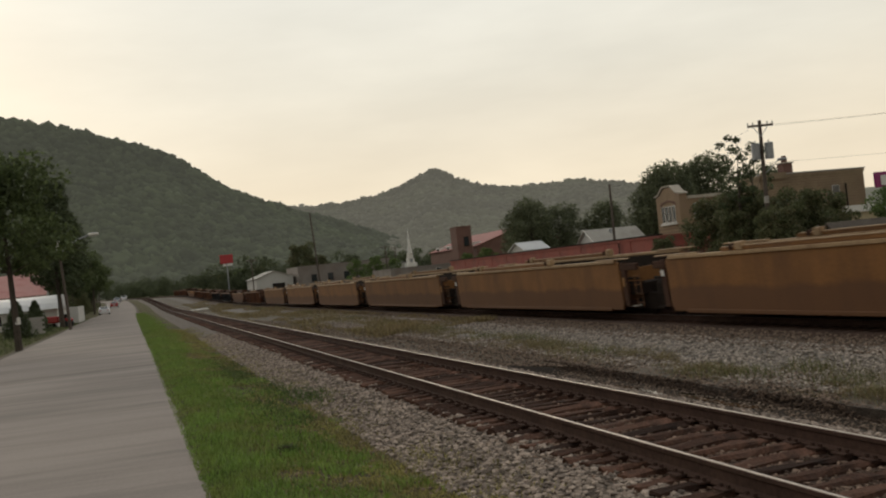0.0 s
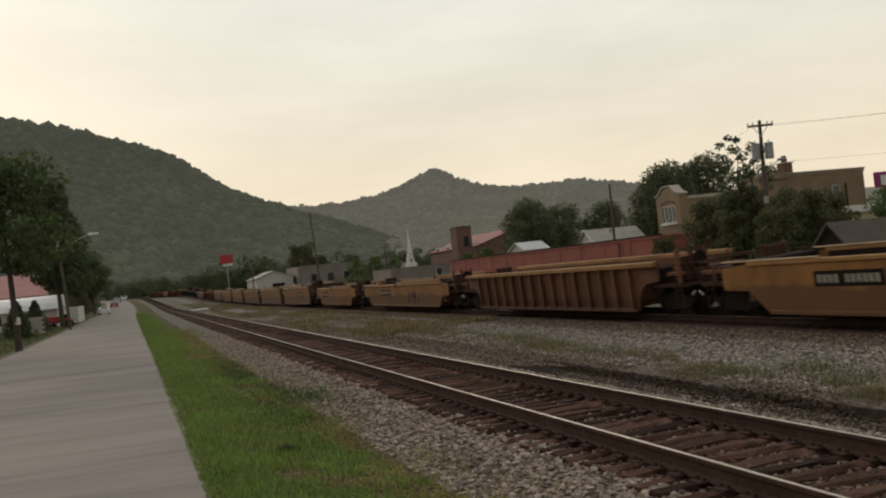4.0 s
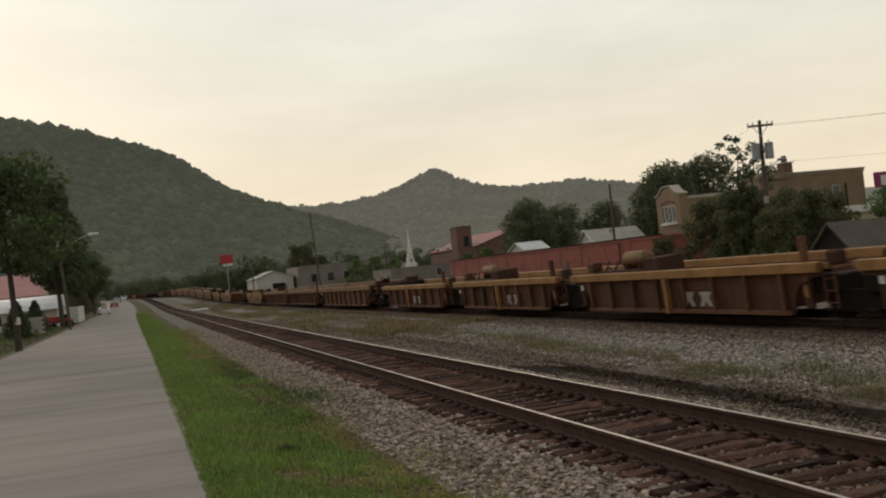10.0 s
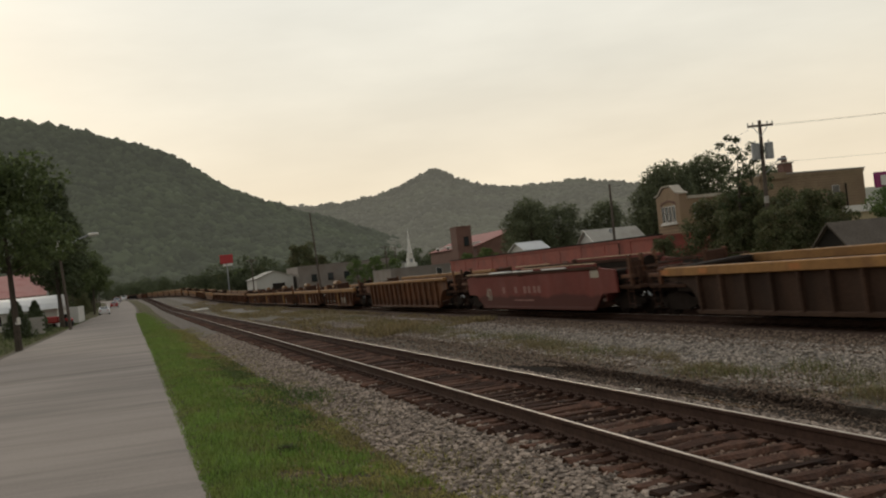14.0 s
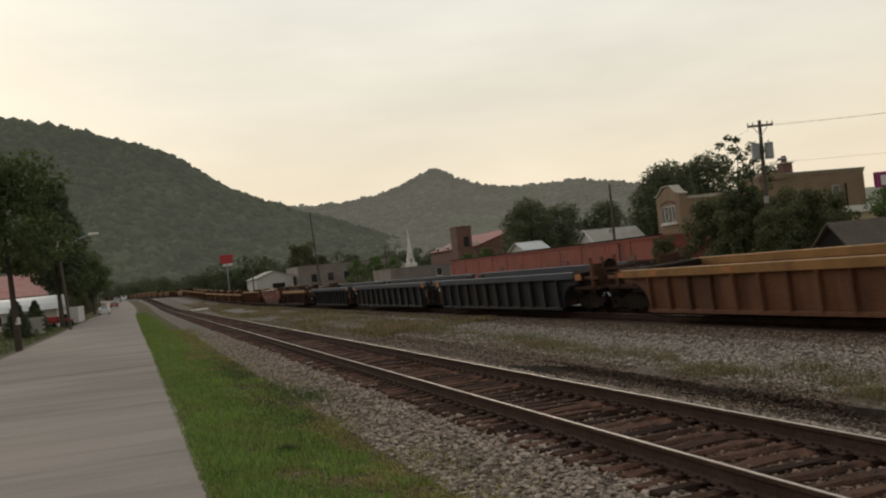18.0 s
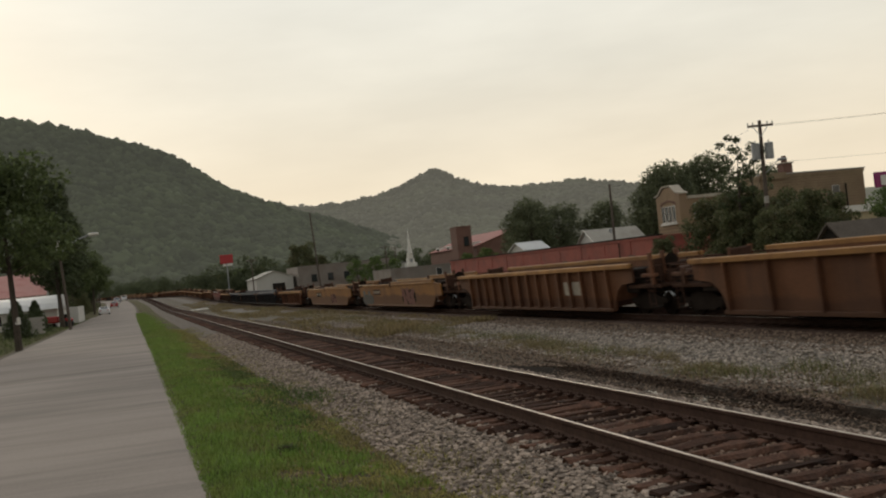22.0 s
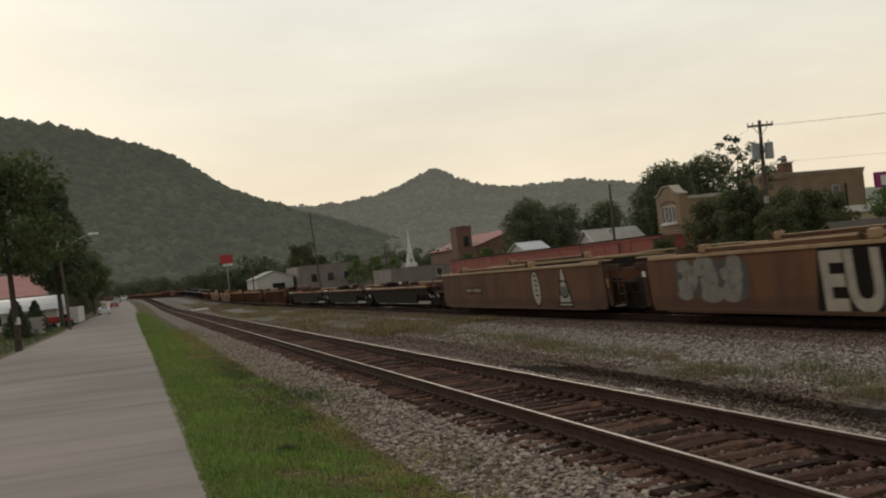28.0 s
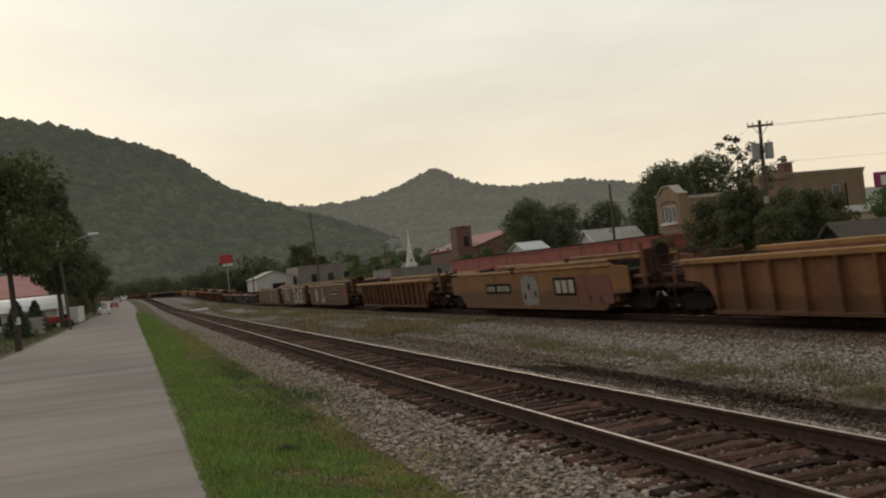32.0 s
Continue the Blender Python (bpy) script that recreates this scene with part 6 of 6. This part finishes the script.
def wire(points, r=0.007, sag=0.5, label="thin black sagging overhead power wire"):
    a, b = Vector(points[0]), Vector(points[1])
    bm = bmesh.new()
    n = 10
    prev = a
    for i in range(1, n + 1):
        f = i / n
        q = a.lerp(b, f) - Vector((0, 0, sag * 4 * f * (1 - f)))
        tube(bm, prev, q, r, seg=4)
        prev = q
    tagged(new("overhead_wire", mesh_of("overhead_wire", bm, M["black"])), label, "wire", "overhead wires")


for dx, dz in ((-0.75, 9.6), (0.75, 9.65)):
    wire([(42.85 + dx, 55 - dx * 0.5, dz), (70 + dx, 36, dz + 0.4)], sag=0.5)
wire([(42.9, 55, 7.0), (70, 36, 7.4)], 0.006, sag=0.6)
for dx, dz in ((-0.75, 9.45),):
    wire([(42.85 + dx, 55 - dx * 0.5, dz), (49.6 + dx, 90, 8.7)], sag=0.6)

# trees behind and among the buildings
plant_tree(TREE_C, 66.5, 150, GZ, "broad dark green tree behind the town roofs", 10, 1.12)
plant_tree(TREE_C, 74, 153, GZ, "broad dark green tree behind the town roofs", 120, 1.02)
plant_tree(TREE_C, 81.5, 150, GZ, "broad dark green tree behind the town roofs", 230, 1.0)
plant_tree(TREE_C, 70, 160, GZ, "broad dark green tree behind the town roofs", 300, 1.0)
plant_tree(TREE_C, 77.0, 123, GZ, "large leafy tree beside the brick hall", 40, 1.25)
plant_tree(TREE_C, 85.6, 124, GZ, "large leafy tree beside the brick hall", 200, 1.36)
plant_tree(TREE_C, 94, 122, GZ, "large leafy tree beside the brick hall", 290, 1.15)
plant_tree(TREE_C, 81.4, 126, GZ, "large leafy tree beside the brick hall", 330, 1.30)
plant_tree(TREE_C, 73.8, 121, GZ, "smaller tree beside the brick hall", 80, 0.95)
for i, (x, y, s, r) in enumerate(((42.6, 69, 0.50, 0), (46.4, 63, 0.98, 60), (46.6, 60, 0.86, 130), (46.4, 56, 0.86, 200), (48.6, 56, 0.80, 250), (44.4, 55, 0.70, 300), (49.6, 54.5, 0.40, 20), (44.2, 61, 0.72, 170), (46.4, 53, 0.56, 90), (45.4, 66, 0.92, 30), (42.0, 53.5, 0.66, 110))):
    plant_tree(TREE_D, x, y, GZ, "dense dark bushy tree beyond the train", r, s, group="bushy trees beyond the train")
WISP = tree_meshes("wispy_tree", 11.2, 2.5, 4.5, 0.12, 17, 20, 46, 0.13, leafmat="leaf_dark", crad=0.17)
plant_tree(WISP, 44.9, 61.5, GZ, "thin tree with sparse wispy top branches", 0, 1.0)
plant_tree(WISP, 46.4, 61.0, GZ, "thin tree with sparse wispy top branches", 140, 0.93)
plant_tree(TREE_E, 56.6, 58, GZ, "bright green tree beside the low shop", 30, 0.70)
plant_tree(TREE_E, 59.5, 58.5, GZ, "bright green tree beside the low shop", 160, 0.72)
plant_tree(TREE_E, 46.5, 200, GZ, "light green tree among far roofs", 30, 0.85)
plant_tree(TREE_E, 52, 205, GZ, "light green tree among far roofs", 130, 0.9)
plant_tree(TREE_E, 58, 212, GZ, "light green tree among far roofs", 210, 0.8)
plant_tree(TREE_D, 45.5, 262, 0.2, "dark conical tree behind the tin store", 10, 1.9)
plant_tree(TREE_D, 50, 262, 0.2, "dark conical tree behind the tin store", 100, 1.35)
plant_tree(TREE_E, 30, 282, 0.8, "roadside tree below the red sign", 10, 0.95)
plant_tree(TREE_D, 36, 285, 0.8, "roadside tree below the red sign", 100, 1.1)
plant_tree(TREE_D, 26.5, 300, 1.0, "roadside tree below the red sign", 200, 1.0)
plant_tree(TREE_E, 58, 150, GZ, "shrubby tree beside the red warehouse", 0, 0.7)
plant_tree(TREE_E, 53, 146, GZ, "shrubby tree beside the red warehouse", 0, 0.62)


def crowns(name, label, spots, material, seed):
    rng = np.random.default_rng(seed)
    cl = []
    for x, y, z, s in spots:
        for _ in range(9):
            d = rng.normal(size=3) * np.array([0.42, 0.42, 0.38]) * s
            cl.append((np.array([x, y, z + s * 0.75]) + d, s * 0.45))
    V, F = leaf_cloud(rng, cl, 75, 0.45)
    tagged(new(name, raw_mesh(name, V, F, material)), label, "woods", kind="stuff")


_r = random.Random(5)
spots = []
for i in range(420):
    y = 270 + 420 * _r.random() ** 1.3
    x = 24 + bend(y) + (y * 0.62) * _r.random()
    spots.append((x, y, rise(y) - 1, _r.uniform(3.2, 5.6)))
for i in range(120):
    y = 340 + 330 * _r.random()
    x = bend(y) - 12 - _r.random() * 70
    spots.append((x, y, rise(y) - 1, _r.uniform(5, 8)))
for i in range(90):
    y = 620 + 300 * _r.random()
    x = y * _r.uniform(-0.034, 0.03)
    if min(abs(x - bend(y) - 18.7), abs(x - bend(y) - 5.3), abs(x - bend(y) + 3)) > 9:
        spots.append((x, y, rise(y) - 1, _r.uniform(5.0, 8.0)))
crowns("valley_woods", "leafy trees filling the valley floor behind the town", spots, M["leaf_woods"], 9)


# ---- along the road: street trees, lamp, sheds, parked cars ----
def street_tree(m, x, y, r, s, label="street tree with a dense dark crown beside the road"):
    return plant_tree(m, x, y, -0.2 + rise(y), label, r, s, group="street trees")


t1 = street_tree(TREE_A, -6.3, 56.5, 20, 1.05, "street tree with a white-banded trunk beside the road")
part("trunk_band", tubem((0.0, 0, 1.35), (0.0, 0, 1.72), 0.185, 0.175, 10), M["white"], t1, "white painted band")
street_tree(TREE_A, -12.2, 64, 140, 1.0)
street_tree(TREE_B, -7.3, 104, 0, 1.03)
street_tree(TREE_B, -8.3, 128, 160, 0.95)
street_tree(TREE_A, -8.6, 146, 40, 1.1)
street_tree(TREE_B, -10.5, 164, 240, 0.85)
street_tree(TREE_A, -7.4, 186, 200, 1.1)
street_tree(TREE_B, -8.8, 210, 300, 0.75)
street_tree(TREE_A, -8.0, 235, 90, 1.0)
street_tree(TREE_A, -9.5, 262, 30, 1.1)
street_tree(TREE_B, -17, 175, 130, 1.1)

for i in range(17):
    y = 126 + i * 11.5
    plant_tree(TREE_D, -9.4 - 0.004 * (y - 126) ** 1.1 + bend(y) - 0.5 * (i % 3), y, -0.3 + rise(y), "low dark leafy shrub under the street trees", i * 67, 0.42 + 0.10 * ((i * 7) % 4), "shrub", "shrubs along the road")

lamp = thing("street_lamp", "pale street lamp on a wooden pole with a long arm", "street lamp", at=pose(-6.0, 95, -0.2))
part("pole", tubem((0, 0, -0.4), (-0.55, 0, 10.4), 0.15, 0.10, 10), M["wood_pole"], lamp)
part("shroud", tubem((-0.40, -0.12, 7.3), (-0.44, -0.12, 8.5), 0.20, 0.20, 10), M["white"], lamp, "white shroud on the pole")
bm = bmesh.new()
pts = [Vector((-0.35, 0, 7.2)), Vector((0.5, 0, 8.0)), Vector((1.5, 0, 8.5)), Vector((2.4, 0, 8.75))]
for i in range(3):
    tube(bm, pts[i], pts[i + 1], 0.075, 0.075, 8)
part("arm", bm, M["grey_metal"], lamp, "pale curved lamp arm", smooth=True)
part("head", boxm(2.3, 3.25, -0.2, 0.2, 8.68, 8.95, 0.08), M["white"], lamp, "pale lamp head")

# low white-roofed store
ws = thing("white_roofed_store", "low white store with a pale curved metal roof", "building")
part("wall", boxm(-19, -8.0, 108, 122, -0.3, 2.0), M["siding"], ws)
roof = [(107.5, 1.95), (109, 2.55), (111.5, 3.15), (115, 3.45), (118.5, 3.15), (121, 2.55), (122.5, 1.95), (122.5, 1.85), (115, 2.0), (107.5, 1.85)]
part("roof", prism(roof, "x", -19.3, -7.75), M["roofpale"], ws, "pale curved metal roof")
for u in (-17, -14, -11.2):
    window(ws, ("y", 108.0), u, 0.6, 1.0, 1.0, M["white"])
part("annex", boxm(-8.0, -6.9, 126, 140, -0.2, 1.9, 0.04), M["siding"], ws)

rh = gabled("rose_roofed_house", "house with a rose-coloured shingle roof", -30, -12.4, 140, 156, -0.2, 4.2, 7.2, M["siding"], M["rose"], along="x", over=0.9)
for u in (-14, -16.5, -19):
    window(rh, ("y", 140.0), u, 1.8, 1.1, 1.5, M["white"])
for x in (-12.6, -14.5, -16.4, -18.3):
    part("porch_post", boxm(x - 0.09, x + 0.09, 138.3, 138.5, -0.2, 3.9), M["white"], rh)
blk = thing("block_wall", "short grey concrete block wall beside the yard", "wall")
for r in range(8):
    for c in range(5):
        part("block", boxm(-9.6 + c * 0.41 + (0.2 if r % 2 else 0), -9.21 + c * 0.41 + (0.2 if r % 2 else 0), 84.8, 85.0, -0.25 + r * 0.2, -0.06 + r * 0.2, 0.008), M["concrete"], blk)


def conifer(x, y, h, r, label, seed):
    rng = np.random.default_rng(seed)
    cl = []
    for k in range(16):
        f = k / 15
        a = k * 2.4
        q = r * (1 - f) * 0.5
        cl.append(((math.cos(a) * q, math.sin(a) * q, 0.3 + (h - 0.4) * f), r * (1 - f * 0.8) * 0.62 + 0.05))
    V, F = leaf_cloud(rng, cl, 330, 0.09, 0.9)
    t = thing("shrub", label, "shrub", at=pose(x, y, -0.2))
    part("trunk", tubem((0, 0, -0.1), (0, 0, h * 0.8), 0.06, 0.02), M["bark"], t)
    part("foliage", raw_mesh("shrub_leaves", V, F, M["leaf_dark"]), None, t)


conifer(-8.45, 76, 2.85, 1.3, "clipped conical evergreen shrub beside the road", 41)
conifer(-8.5, 90, 2.9, 1.3, "clipped conical evergreen shrub behind a block wall", 42)

M["carwhite"] = mat("white_car_paint", (0.72, 0.72, 0.72), 0.25, var=0.03, scale=1, fine=5, bump=0)
M["carred"] = mat("red_car_paint", (0.32, 0.03, 0.03), 0.25, var=0.05, scale=1, fine=5, bump=0)
M["carsilver"] = mat("silver_car_paint", (0.5, 0.52, 0.54), 0.25, metal=0.3, var=0.03, scale=1, fine=5, bump=0)
M["rubber"] = mat("tyre_rubber", (0.02, 0.02, 0.02), 0.85, var=0.2, scale=4, fine=20)
M["tail"] = mat("red_tail_lamp", (0.35, 0.02, 0.02), 0.2, var=0.05, scale=2, fine=5, bump=0)


def car(x, y, paint, label, tall=1.0, turn=0):
    c = thing("car", label, "car", "parked cars", at=pose(x, y, -0.2 + rise(y), 0, 0, turn))
    h = 1.42 * tall
    side = [(-2.25, 0.3), (2.2, 0.3), (2.25, 0.65), (2.0, 0.80), (1.1, 0.92), (0.45, h - 0.04), (-1.0, h), (-1.75, 0.98), (-2.2, 0.92), (-2.28, 0.6)]
    bm = prism(side, "x", -0.86, 0.86)
    for v in bm.verts:
        if v.co.z > 1.0:
            v.co.x *= 0.80
    bmesh.ops.bevel(bm, geom=list(bm.edges), offset=0.04, segments=2, affect="EDGES")
    part("body", bm, M[paint], c)
    part("rear_window", prism([(-1.72, 1.03), (-1.12, h - 0.08), (-1.10, h - 0.05), (-1.76, 1.05)], "x", -0.60, 0.60), M["glass"], c)
    part("windscreen", prism([(1.05, 0.98), (0.5, h - 0.08), (0.55, h - 0.05), (1.12, 1.0)], "x", -0.60, 0.60), M["glass"], c)
    for s in (-1, 1):
        part("side_window", boxm(s * 0.775 - 0.02, s * 0.775 + 0.02, -0.95, 0.45, 1.0, h - 0.12), M["glass"], c)
        part("tail_lamp", boxm(s * 0.62 - 0.14, s * 0.62 + 0.14, -2.30, -2.22, 0.68, 0.84, 0.01), M["tail"], c)
        part("bumper", boxm(-0.84 if s < 0 else 0.02, -0.02 if s < 0 else 0.84, -2.34, -2.24, 0.36, 0.55, 0.03), M[paint], c)
        for yy in (-1.35, 1.35):
            w = part("wheel", tubem((s * 0.72, yy, 0.32), (s * 0.90, yy, 0.32), 0.32, 0.32, 18), M["rubber"], c)
            part("rim", tubem((s * 0.895, yy, 0.32), (s * 0.915, yy, 0.32), 0.2, 0.18, 12), M["grey_metal"], w)
    part("number_plate", boxm(-0.18, 0.18, -2.325, -2.30, 0.62, 0.74), M["white"], c)
    return c


car(-5.35, 176, "carwhite", "white saloon car parked at the roadside")
car(-4.9, 238, "carred", "red saloon car parked at the roadside")
car(-5.0, 285, "carsilver", "silver car parked far along the road", 1.12)
car(-3.4, 318, "carwhite", "white car far along the road", 1.1)
car(-9.3, 132, "carwhite", "white car parked beside the store", 1.0, 80)

mow = thing("red_mower", "small red lawn tractor parked on the grass", "tractor", at=pose(-7.55, 106, -0.2, 0, 0, 70) @ Matrix.Scale(1.3, 4))
part("hood", boxm(-0.4, 0.4, 0.1, 1.1, 0.45, 1.0, 0.08), M["carred"], mow)
part("fender", boxm(-0.55, 0.55, -0.8, 0.05, 0.5, 0.75, 0.08), M["carred"], mow)
part("seat", boxm(-0.25, 0.25, -0.55, -0.1, 0.76, 1.1, 0.05), M["black"], mow)
for s in (-1, 1):
    part("wheel", tubem((s * 0.42, -0.45, 0.32), (s * 0.62, -0.45, 0.32), 0.32, 0.32, 14), M["rubber"], mow)
    part("wheel", tubem((s * 0.36, 0.85, 0.22), (s * 0.52, 0.85, 0.22), 0.22, 0.22, 14), M["rubber"], mow)
motions()
